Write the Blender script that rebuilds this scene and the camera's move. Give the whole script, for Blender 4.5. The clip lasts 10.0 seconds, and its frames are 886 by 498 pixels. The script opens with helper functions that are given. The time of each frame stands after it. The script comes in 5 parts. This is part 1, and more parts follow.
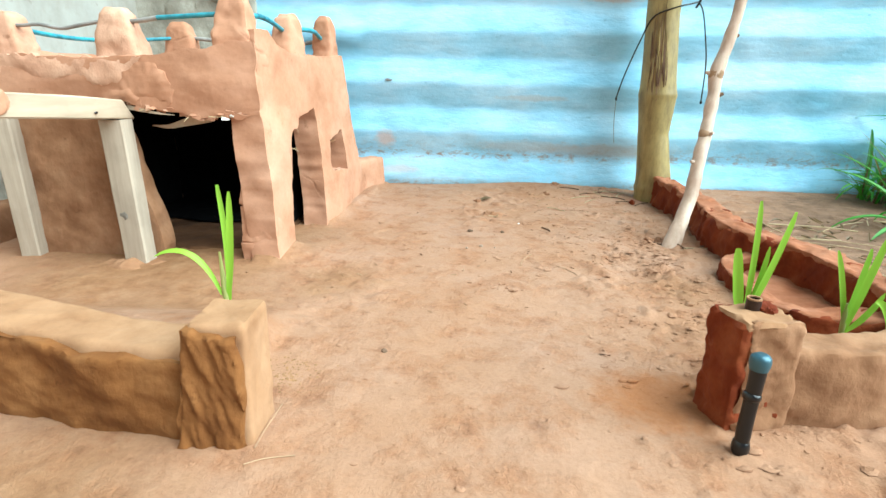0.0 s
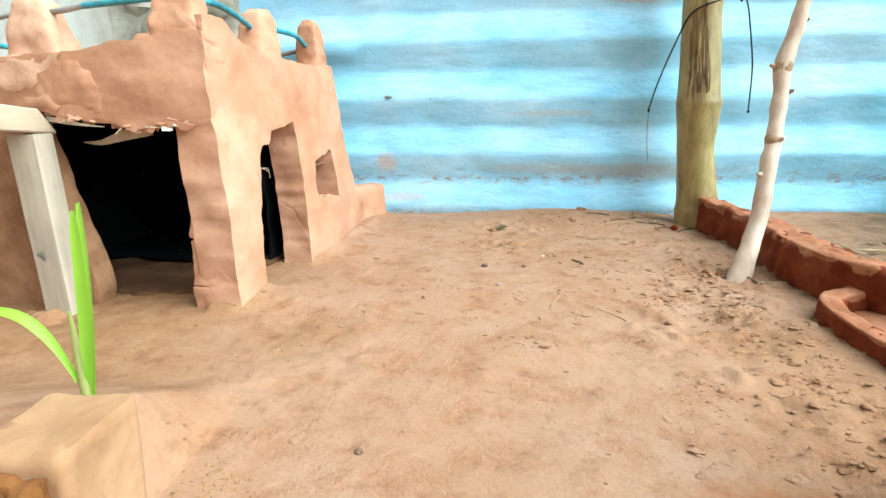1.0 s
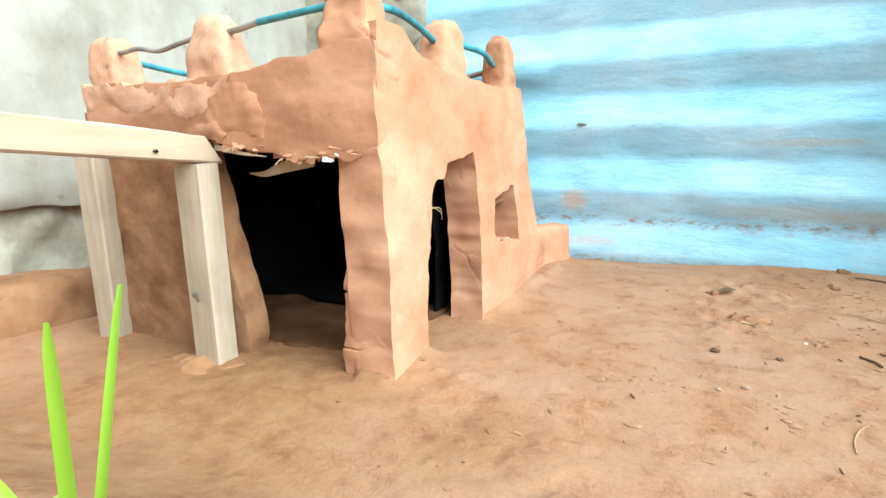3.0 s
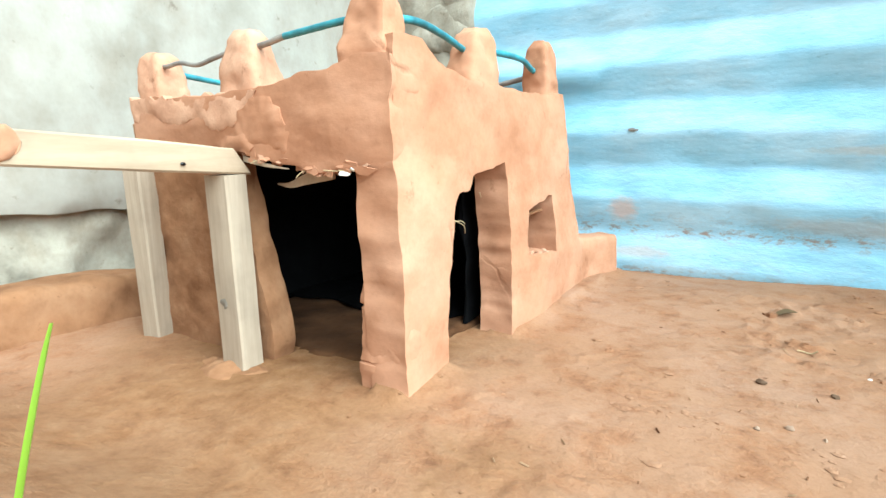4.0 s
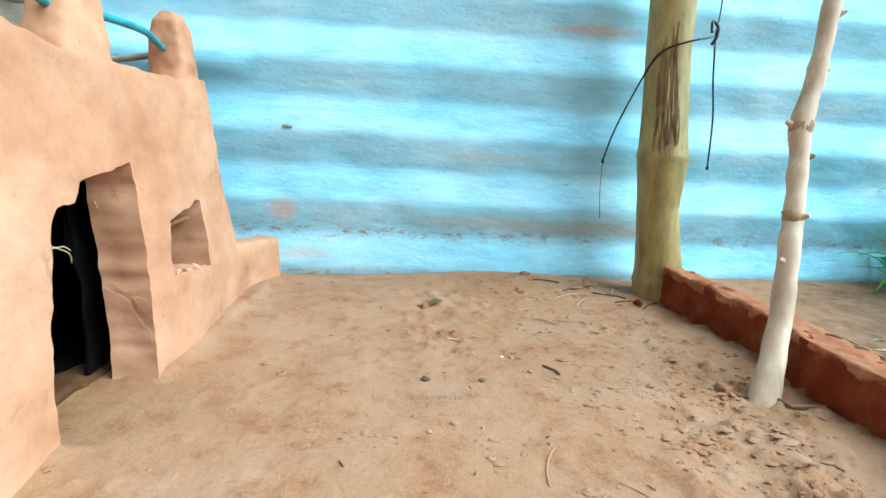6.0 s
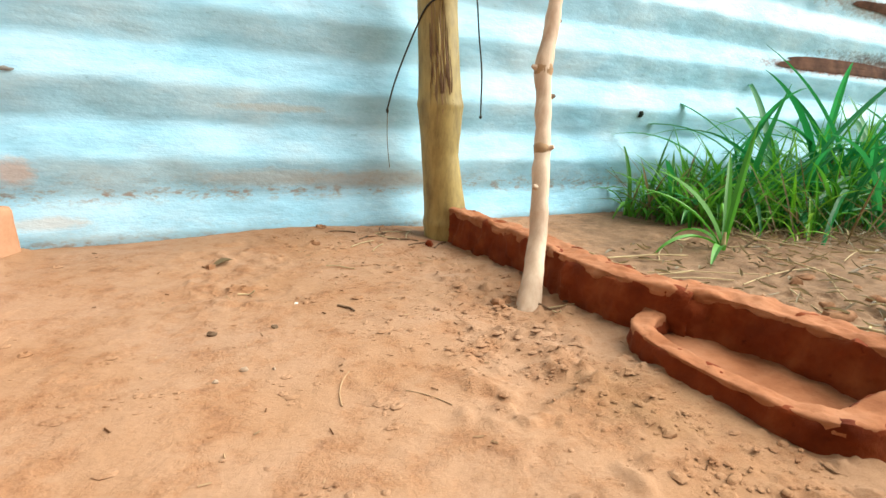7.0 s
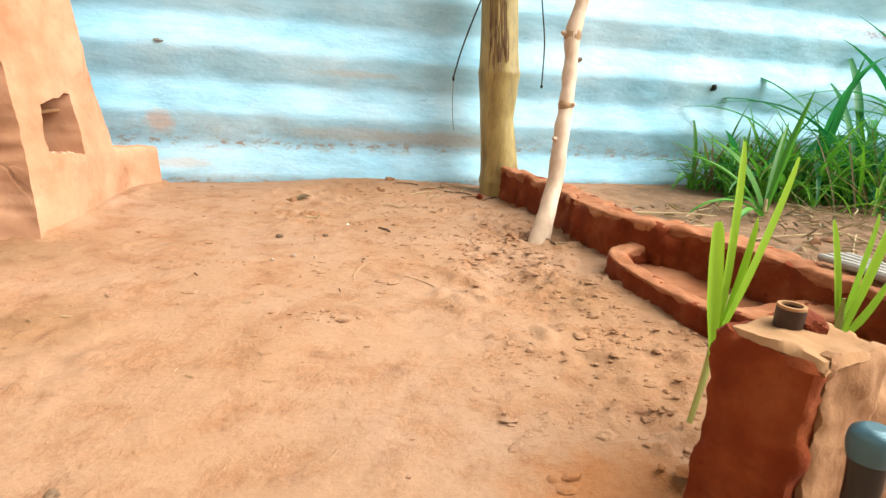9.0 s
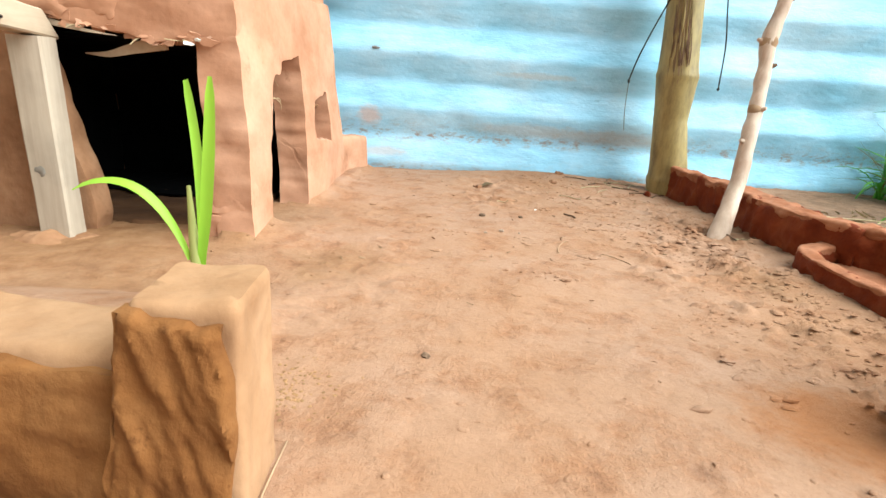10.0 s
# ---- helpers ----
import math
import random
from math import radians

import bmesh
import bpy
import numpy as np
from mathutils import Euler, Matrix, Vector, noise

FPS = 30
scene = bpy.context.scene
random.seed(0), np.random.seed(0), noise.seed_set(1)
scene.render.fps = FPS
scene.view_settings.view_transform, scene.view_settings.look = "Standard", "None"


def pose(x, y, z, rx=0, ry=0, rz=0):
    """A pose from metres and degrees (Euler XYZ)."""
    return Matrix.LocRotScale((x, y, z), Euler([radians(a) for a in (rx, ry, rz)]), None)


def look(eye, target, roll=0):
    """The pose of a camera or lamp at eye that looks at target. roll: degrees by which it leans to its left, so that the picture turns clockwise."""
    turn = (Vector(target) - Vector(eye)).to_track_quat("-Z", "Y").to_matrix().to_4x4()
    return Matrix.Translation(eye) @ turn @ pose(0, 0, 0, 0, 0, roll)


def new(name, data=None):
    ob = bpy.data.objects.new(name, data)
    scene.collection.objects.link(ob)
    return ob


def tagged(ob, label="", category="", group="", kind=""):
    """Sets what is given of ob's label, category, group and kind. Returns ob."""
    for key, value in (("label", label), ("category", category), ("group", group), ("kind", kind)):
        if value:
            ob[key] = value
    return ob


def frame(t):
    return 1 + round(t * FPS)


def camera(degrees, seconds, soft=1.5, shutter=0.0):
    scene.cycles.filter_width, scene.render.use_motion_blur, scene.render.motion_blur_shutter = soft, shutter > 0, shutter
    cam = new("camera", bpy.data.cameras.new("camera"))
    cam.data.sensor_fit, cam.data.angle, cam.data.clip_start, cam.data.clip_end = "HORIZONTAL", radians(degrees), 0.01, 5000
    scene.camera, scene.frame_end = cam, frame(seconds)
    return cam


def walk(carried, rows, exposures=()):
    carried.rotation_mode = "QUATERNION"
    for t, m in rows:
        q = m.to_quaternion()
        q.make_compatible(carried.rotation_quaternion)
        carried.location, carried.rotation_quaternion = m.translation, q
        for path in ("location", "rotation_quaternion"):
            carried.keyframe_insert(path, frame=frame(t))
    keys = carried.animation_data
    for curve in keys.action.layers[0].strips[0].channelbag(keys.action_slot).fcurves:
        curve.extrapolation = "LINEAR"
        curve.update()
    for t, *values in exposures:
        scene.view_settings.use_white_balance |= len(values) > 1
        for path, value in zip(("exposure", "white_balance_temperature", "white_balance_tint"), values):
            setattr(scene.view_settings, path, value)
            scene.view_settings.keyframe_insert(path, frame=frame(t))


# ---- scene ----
cam = camera(80.6, 10.0)
PATH = [
    (0, (0.103, 0.046, 0.164), (-0.033, 1.946, -0.445), 1.0),
    (0.5, (0.108, 0.106, 0.15), (-0.041, 2.028, -0.381), -0.1),
    (1, (0.101, 0.151, 0.136), (-0.093, 2.082, -0.348), -0.6),
    (1.5, (0.084, 0.19, 0.133), (-0.205, 2.12, -0.304), -1.3),
    (2, (0.075, 0.217, 0.14), (-0.303, 2.143, -0.246), -1.9),
    (2.5, (0.061, 0.232, 0.142), (-0.537, 2.106, -0.217), -1.5),
    (3, (0.061, 0.246, 0.135), (-0.743, 2.041, -0.231), -0.4),
    (3.2, (0.059, 0.252, 0.138), (-0.806, 2.019, -0.224), -0.2),
    (4.3, (0.089, 0.276, 0.145), (-0.938, 1.952, -0.225), -0.3),
    (4.5, (0.093, 0.285, 0.147), (-0.873, 1.998, -0.22), -0.2),
    (5, (0.097, 0.294, 0.144), (-0.601, 2.131, -0.23), 1.0),
    (5.5, (0.084, 0.304, 0.149), (-0.271, 2.237, -0.224), 1.2),
    (6, (0.068, 0.308, 0.151), (0.26, 2.262, -0.23), 2.6),
    (6.2, (0.071, 0.307, 0.15), (0.463, 2.227, -0.252), 2.6),
    (7.3, (0.092, 0.283, 0.128), (1.006, 1.996, -0.353), 1.9),
    (7.5, (0.1, 0.268, 0.127), (0.999, 1.985, -0.366), 1.7),
    (8, (0.109, 0.242, 0.118), (0.992, 1.966, -0.381), 2.8),
    (8.5, (0.114, 0.216, 0.11), (0.834, 2.011, -0.4), 3.0),
    (9, (0.117, 0.195, 0.111), (0.608, 2.059, -0.422), 2.9),
    (9.5, (0.084, 0.167, 0.104), (0.297, 2.076, -0.452), 3.4),
    (10, (0.046, 0.133, 0.111), (0.086, 2.05, -0.458), 3.8),
]
EXPOSURES = [
    (0.0, 0.65, 5350, -9), (3.0, 0.67, 5650, -6), (4.5, 0.64, 5400, -9), (5.0, 0.62, 5250, -13), (6.0, 0.46, 5150, -15),
    (7.3, 0.64, 6900, 2), (8.0, 0.68, 6800, 0), (8.5, 0.70, 6800, 2), (9.5, 0.65, 6350, 3), (10.0, 0.62, 5850, -2),
]
walk(cam, [(t, look(eye, target, roll)) for t, eye, target, roll in PATH], EXPOSURES)

# ---- light ----
world = bpy.data.worlds.new("sky")
scene.world = world
world.use_nodes = True
wn = world.node_tree
sky = wn.nodes.new("ShaderNodeTexSky")
sky.sky_type, sky.sun_disc = "NISHITA", False
SUN_AZ, SUN_EL = radians(105), radians(44)      # from +y towards +x
sky.sun_elevation, sky.sun_rotation = SUN_EL, SUN_AZ
sky.air_density, sky.dust_density, sky.ozone_density = 1.0, 3.0, 1.0
wn.nodes["Background"].inputs["Strength"].default_value = 0.033
wn.links.new(sky.outputs["Color"], wn.nodes["Background"].inputs["Color"])
sun = new("sun", bpy.data.lights.new("sun", "SUN"))
sun.data.energy, sun.data.angle, sun.data.color = 7.4, radians(72), (1.0, 0.97, 0.93)
SUN_DIR = Vector((math.sin(SUN_AZ) * math.cos(SUN_EL), math.cos(SUN_AZ) * math.cos(SUN_EL), math.sin(SUN_EL)))
sun.matrix_world = look(SUN_DIR * 6, (0, 0, 0))


# ---- small tools ----
def lattice(ix, iy, iz, seed):
    h = (ix * 374761393 + iy * 668265263 + iz * 2147483647 + seed * 974711) & 0x7FFFFFFF
    h = ((h ^ (h >> 13)) * 1274126177) & 0x7FFFFFFF
    return ((h ^ (h >> 16)) & 0xFFFF) / 32767.5 - 1.0


def vnoise(p, seed=0):
    """Smooth noise, -1 to 1, at an (n, 3) array of places."""
    i = np.floor(p).astype(np.int64)
    f = p - i
    f = f * f * (3 - 2 * f)
    out = 0
    for a in (0, 1):
        for b in (0, 1):
            for c in (0, 1):
                w = (f[:, 0] if a else 1 - f[:, 0]) * (f[:, 1] if b else 1 - f[:, 1]) * (f[:, 2] if c else 1 - f[:, 2])
                out = out + w * lattice(i[:, 0] + a, i[:, 1] + b, i[:, 2] + c, seed)
    return out


def fbm(p, size, octaves=3, seed=0):
    """Noise whose largest lumps are about size metres across."""
    p = np.atleast_2d(np.asarray(p, float)) / size
    out, amp = 0, 1.0
    for k in range(octaves):
        out = out + amp * vnoise(p * 2.03 ** k + 17.3 * k, seed + k)
        amp *= 0.5
    return out


def mesh_of(name, verts, faces, material, smooth=True, sharp=50):
    me = bpy.data.meshes.new(name)
    me.from_pydata(np.asarray(verts, float).tolist(), [], [tuple(map(int, f)) for f in faces])
    me.validate()
    if smooth:
        me.shade_smooth()
        me.set_sharp_from_angle(angle=radians(sharp))
    if material:
        me.materials.append(material)
    return me


def part(name, data, parent, label=""):
    """One mesh under a thing or a part; data is in world metres, like the thing's own Empty."""
    ob = new(name, data)
    ob.parent = parent
    base = parent.get("base_at", None)
    if base is not None:
        ob.matrix_parent_inverse = Matrix.Translation(base).inverted()
    if label:
        ob["label"] = label
    return ob


def thing(name, at, label, category, group="", kind=""):
    """An Empty at the base of a thing, that carries its parts."""
    ob = new(name)
    ob.empty_display_size = 0.02
    ob.location = at
    ob["base_at"] = tuple(at)
    return tagged(ob, label, category, group, kind)


def single(name, data, label, category, group="", kind=""):
    return tagged(new(name, data), label, category, group, kind)


def join(pieces):
    """Several (verts, faces) as one."""
    vs, fs, n = [], [], 0
    for v, f in pieces:
        vs.extend(v)
        fs.extend([tuple(i + n for i in q) for q in f])
        n += len(v)
    return vs, fs


def loft(rings, cap_lo=True, cap_hi=True):
    """Closed rings of equal count, skinned in order, with domed caps."""
    n = len(rings[0])
    verts = [tuple(p) for r in rings for p in r]
    faces = []
    for k in range(len(rings) - 1):
        for i in range(n):
            j = (i + 1) % n
            faces.append((k * n + i, k * n + j, (k + 1) * n + j, (k + 1) * n + i))
    for on, ring, first, flip in ((cap_lo, rings[0], 0, True), (cap_hi, rings[-1], (len(rings) - 1) * n, False)):
        if not on:
            continue
        mid = np.mean(np.asarray(ring), axis=0)
        prev = list(range(first, first + n))
        for s in (0.7, 0.4):
            cur = []
            for p in ring:
                cur.append(len(verts))
                verts.append(tuple(mid + (np.asarray(p) - mid) * s))
            for i in range(n):
                j = (i + 1) % n
                q = (prev[i], prev[j], cur[j], cur[i])
                faces.append(q[::-1] if flip else q)
            prev = cur
        c = len(verts)
        verts.append(tuple(mid))
        for i in range(n):
            j = (i + 1) % n
            q = (prev[i], prev[j], c)
            faces.append(q[::-1] if flip else q)
    return verts, faces


def rough(vf, amp, size, seed=0, octaves=3, stretch=(1, 1, 1)):
    """Pushes the vertices along their normals by noise."""
    v, f = np.array(vf[0], float), vf[1]
    nrm = np.zeros_like(v)
    for count in (3, 4):
        q = np.array([p for p in f if len(p) == count], int)
        if len(q):
            n = np.cross(v[q[:, 1]] - v[q[:, 0]], v[q[:, 2]] - v[q[:, 0]])
            for c in range(count):
                np.add.at(nrm, q[:, c], n)
    ln = np.linalg.norm(nrm, axis=1)
    nrm /= np.where(ln < 1e-12, 1, ln)[:, None]
    v = v + nrm * (amp * fbm(v * np.array(stretch), size, octaves, seed))[:, None]
    return v, f


def terrace(p, size, seed, count=5, octaves=4):
    """Noise cut into flat steps with steep risers, like flaked clay; about -1 to 1."""
    h = fbm(p, size, octaves, seed) * count
    low = np.floor(h)
    r = np.clip((h - low - 0.55) / 0.45, 0, 1)
    return (low + r * r * (3 - 2 * r)) / count


def flake(vf, amp, size, seed=0, stretch=(1, 1, 1), count=5):
    """Flaked, stepped relief on every face."""
    base = np.array(vf[0], float)
    v, f = rough(vf, 1.0, 1e9, seed, 1)
    away = v - base
    ln = np.linalg.norm(away, axis=1)
    away = away / np.where(ln < 1e-12, 1, ln)[:, None]
    return base + away * (amp * terrace(base * np.array(stretch), size, seed, count))[:, None], f


def squircle(n, w, d, power=5.0, turn=0.0):
    """A rounded rectangle of n points, w by d."""
    a = np.linspace(0, 2 * math.pi, n, endpoint=False) + math.pi / n
    c, s = np.cos(a), np.sin(a)
    r = (np.abs(c) ** power + np.abs(s) ** power) ** (-1 / power)
    x, y = r * c * w / 2, r * s * d / 2
    return np.stack([x * math.cos(turn) - y * math.sin(turn), x * math.sin(turn) + y * math.cos(turn)], 1)


def column(levels, n=28, power=5.0, step=0.004):
    """A mud pier or merlon: levels of (x, y, z, width, depth, turn in degrees)."""
    rings = []
    for (x0, y0, z0, w0, d0, t0), (x1, y1, z1, w1, d1, t1) in zip(levels[:-1], levels[1:]):
        steps = max(1, round(abs(z1 - z0) / step))
        for k in range(steps):
            s = k / steps
            xy = squircle(n, w0 + (w1 - w0) * s, d0 + (d1 - d0) * s, power, radians(t0 + (t1 - t0) * s))
            rings.append(np.column_stack([xy + (x0 + (x1 - x0) * s, y0 + (y1 - y0) * s), np.full(n, z0 + (z1 - z0) * s)]))
    x1, y1, z1, w1, d1, t1 = levels[-1]
    xy = squircle(n, w1, d1, power, radians(t1))
    rings.append(np.column_stack([xy + (x1, y1), np.full(n, z1)]))
    return loft(rings)


def smooth_path(points, step):
    """A Catmull-Rom line through points, about step apart."""
    p = np.array(points, float)
    p = np.vstack([2 * p[0] - p[1], p, 2 * p[-1] - p[-2]])
    out = []
    for i in range(1, len(p) - 2):
        n = max(2, int(np.linalg.norm(p[i + 1] - p[i]) / step))
        for k in range(n):
            t = k / n
            out.append(0.5 * (2 * p[i] + (p[i + 1] - p[i - 1]) * t + (2 * p[i - 1] - 5 * p[i] + 4 * p[i + 1] - p[i + 2]) * t * t
                              + (3 * p[i] - p[i - 1] - 3 * p[i + 1] + p[i + 2]) * t ** 3))
    out.append(p[-2])
    return np.array(out)


def ridge(points, step=0.004, sink=0.012, n=22, power=4.5):
    """A low mud wall: points of (x, y, width, height) along its middle."""
    line = smooth_path(points, step)
    rings = []
    for i, (x, y, w, h) in enumerate(line):
        a, b = line[max(0, i - 1), :2], line[min(len(line) - 1, i + 1), :2]
        t = (b - a) / (np.linalg.norm(b - a) + 1e-9)
        side = np.array([t[1], -t[0]])
        sec = squircle(n, 1.0, 1.0, power)
        z = sec[:, 1] * (h + sink) + (h - sink) / 2
        flare = 1.0 + 0.12 * np.clip(1 - z / max(h, 1e-6), 0, 1)
        rings.append(np.column_stack([np.outer(sec[:, 0] * w * flare, side) + (x, y), z]))
    return loft(rings)


def tube(points, radius, n=10, step=0.004):
    """A round bar along points of (x, y, z) or (x, y, z, radius)."""
    p = np.array([tuple(q) + ((radius,) if len(q) == 3 else ()) for q in points], float)
    line = smooth_path(p, step)
    rings = []
    steep = abs(p[-1, 2] - p[0, 2]) > 0.75 * np.linalg.norm(p[-1, :3] - p[0, :3])
    ref = np.array([0.0, 1.0, 0.0]) if steep else np.array([0.0, 0.0, 1.0])
    for i in range(len(line)):
        t = line[min(len(line) - 1, i + 1), :3] - line[max(0, i - 1), :3]
        t /= np.linalg.norm(t) + 1e-12
        u = np.cross(t, ref)
        u /= np.linalg.norm(u)
        w = np.cross(u, t)
        a = np.linspace(0, 2 * math.pi, n, endpoint=False)
        rings.append(line[i, :3] + line[i, 3] * (np.outer(np.cos(a), u) - np.outer(np.sin(a), w)))
    return loft(rings)


def inside(px, py, poly):
    hit = np.zeros(px.shape, bool)
    for (x0, y0), (x1, y1) in zip(poly, poly[1:] + poly[:1]):
        cross = ((y0 > py) != (y1 > py)) & (px < (x1 - x0) * (py - y0) / (y1 - y0 + 1e-15) + x0)
        hit ^= cross
    return hit


def ragged(poly, amp, size, seed):
    """A polygon cut fine, with an uneven outline."""
    out = []
    for (x0, y0), (x1, y1) in zip(poly, poly[1:] + poly[:1]):
        n = max(1, int(math.hypot(x1 - x0, y1 - y0) / 0.004))
        for k in range(n):
            out.append((x0 + (x1 - x0) * k / n, y0 + (y1 - y0) * k / n))
    q = np.array(out)
    p3 = np.column_stack([q, np.zeros(len(q))])
    q = q + amp * np.column_stack([fbm(p3, size, 2, seed), fbm(p3, size, 2, seed + 9)])
    return [tuple(a) for a in q]


def panel(outer, holes, place, thick, step=0.0035, amp=0.002, size=0.03, seed=0, edge=0.003, chip=0.0, chip_size=0.015, warp=None):
    """A wall with real openings. outer and holes are polygons in (u, v); place(u, v, d) gives the world place d metres behind the face."""
    polys = [outer] + holes
    lo, hi = np.min(np.array(outer), 0), np.max(np.array(outer), 0)
    us = np.linspace(lo[0], hi[0], max(2, int((hi[0] - lo[0]) / step) + 1))
    vs = np.linspace(lo[1], hi[1], max(2, int((hi[1] - lo[1]) / step) + 1))
    nu, nv = len(us), len(vs)
    cu, cv = np.meshgrid((us[:-1] + us[1:]) / 2, (vs[:-1] + vs[1:]) / 2, indexing="ij")
    keep = inside(cu, cv, outer)
    for h in holes:
        keep &= ~inside(cu, cv, h)
    around = np.zeros((nu, nv), int)
    for a in (0, 1):
        for b in (0, 1):
            around[a:nu - 1 + a, b:nv - 1 + b] += keep
    gu, gv = np.meshgrid(us, vs, indexing="ij")
    rim = (around > 0) & (around < 4)
    seg_a = np.array([p for poly in polys for p in poly])
    seg_b = np.array([p for poly in polys for p in poly[1:] + poly[:1]])
    for i, j in zip(*np.nonzero(rim)):
        p = np.array([gu[i, j], gv[i, j]])
        d = seg_b - seg_a
        t = np.clip(((p - seg_a) * d).sum(1) / ((d * d).sum(1) + 1e-15), 0, 1)
        q = seg_a + d * t[:, None]
        k = np.argmin(((q - p) ** 2).sum(1))
        if np.linalg.norm(q[k] - p) < step * 1.5:
            gu[i, j], gv[i, j] = q[k]
    index = -np.ones((nu, nv), int)
    used = np.argwhere(around > 0)
    for n, (i, j) in enumerate(used):
        index[i, j] = n
    u, v = gu[around > 0], gv[around > 0]
    on_rim = rim[around > 0]
    count = len(used)
    flat = place(u, v, np.zeros(count))
    dent = amp * fbm(flat, size, 4, seed) + np.where(on_rim, edge, 0)
    if chip:
        dent = dent - chip * terrace(warp(flat) if warp else flat, chip_size, seed + 31)
    layers = [place(u, v, dent)]
    rings = [0.25, 0.5, 0.75]
    for s in rings:
        jit = 0.0016
        base = place(u, v, np.full(count, thick * s))
        layers.append(place(u + jit * fbm(base, 0.015, 2, seed + 3), v + jit * fbm(base, 0.015, 2, seed + 5), np.full(count, thick * s)))
    layers.append(place(u, v, thick - amp * fbm(flat, size, 3, seed + 7) - np.where(on_rim, edge, 0)))
    rim_no = -np.ones(count, int)
    rim_no[on_rim] = np.arange(on_rim.sum())
    m = int(on_rim.sum())
    verts = list(map(tuple, layers[0])) + list(map(tuple, layers[-1]))
    for k in range(len(rings)):
        verts += list(map(tuple, layers[1 + k][on_rim]))
    faces, edges = [], {}
    for i, j in np.argwhere(keep):
        q = (index[i, j], index[i + 1, j], index[i + 1, j + 1], index[i, j + 1])
        faces.append(q)
        faces.append(tuple(count + a for a in q[::-1]))
        for a, b in zip(q, q[1:] + q[:1]):
            if (b, a) in edges:
                del edges[(b, a)]
            else:
                edges[(a, b)] = 1

    def at(k, a):
        return a if k == 0 else count + a if k == len(rings) + 1 else 2 * count + (k - 1) * m + rim_no[a]
    for a, b in edges:
        for k in range(len(rings) + 1):
            faces.append((at(k, b), at(k, a), at(k + 1, a), at(k + 1, b)))
    return verts, faces


# ---- materials ----
def shader(name):
    m = bpy.data.materials.new(name)
    m.use_nodes = True
    return m, m.node_tree.nodes, m.node_tree.links, m.node_tree.nodes["Principled BSDF"]


def tex_noise(nodes, links, coord, scale, detail=6.0, roughness=0.6, stretch=None):
    n = nodes.new("ShaderNodeTexNoise")
    n.inputs["Scale"].default_value, n.inputs["Detail"].default_value, n.inputs["Roughness"].default_value = scale, detail, roughness
    if stretch:
        mp = nodes.new("ShaderNodeMapping")
        mp.inputs["Scale"].default_value = stretch
        links.new(coord, mp.inputs["Vector"])
        coord = mp.outputs["Vector"]
    links.new(coord, n.inputs["Vector"])
    return n.outputs["Fac"]


def ramp(nodes, links, fac, stops):
    r = nodes.new("ShaderNodeValToRGB")
    e = r.color_ramp.elements
    while len(e) < len(stops):
        e.new(0.5)
    for el, (pos, col) in zip(e, stops):
        el.position, el.color = pos, (*col, 1) if len(col) == 3 else col
    links.new(fac, r.inputs["Fac"])
    return r.outputs["Color"]


def mix(nodes, links, a, b, fac, mode="MIX"):
    m = nodes.new("ShaderNodeMix")
    m.data_type, m.blend_type = "RGBA", mode
    for value, key in ((fac, 0), (a, 6), (b, 7)):
        if isinstance(value, (int, float)):
            m.inputs[key].default_value = value
        elif isinstance(value, tuple):
            m.inputs[key].default_value = (*value, 1)
        else:
            links.new(value, m.inputs[key])
    return m.outputs[2]


def bump(nodes, links, bsdf, heights):
    """heights: (value, strength, distance in metres), the coarsest first."""
    prev = None
    for value, strength, dist in heights:
        b = nodes.new("ShaderNodeBump")
        b.inputs["Strength"].default_value, b.inputs["Distance"].default_value = strength, dist
        links.new(value, b.inputs["Height"])
        if prev is not None:
            links.new(prev, b.inputs["Normal"])
        prev = b.outputs["Normal"]
    links.new(prev, bsdf.inputs["Normal"])


def object_coord(nodes):
    return nodes.new("ShaderNodeTexCoord").outputs["Object"]


def crack_lines(nodes, links, co, scale, warp, width, seldom):
    """Wandering cracks, 1 on the plain surface and 0 in a crack, and a mask that lets only some of them show."""
    shift = nodes.new("ShaderNodeTexNoise")
    shift.inputs["Scale"].default_value, shift.inputs["Detail"].default_value = scale * 2.2, 5
    links.new(co, shift.inputs["Vector"])
    add = nodes.new("ShaderNodeVectorMath")
    add.operation = "MULTIPLY_ADD"
    links.new(shift.outputs["Color"], add.inputs[0])
    add.inputs[1].default_value = (warp, warp, warp)
    links.new(co, add.inputs[2])
    cell = nodes.new("ShaderNodeTexVoronoi")
    cell.feature = "DISTANCE_TO_EDGE"
    cell.inputs["Scale"].default_value = scale
    links.new(add.outputs[0], cell.inputs["Vector"])
    line = ramp(nodes, links, cell.outputs["Distance"], [(0.0, (0, 0, 0)), (width, (1, 1, 1))])
    some = ramp(nodes, links, tex_noise(nodes, links, co, scale * 0.9, 3, 0.5), [(seldom, (1, 1, 1)), (seldom + 0.08, (0, 0, 0))])
    return mix(nodes, links, line, some, 1.0, "LIGHTEN")


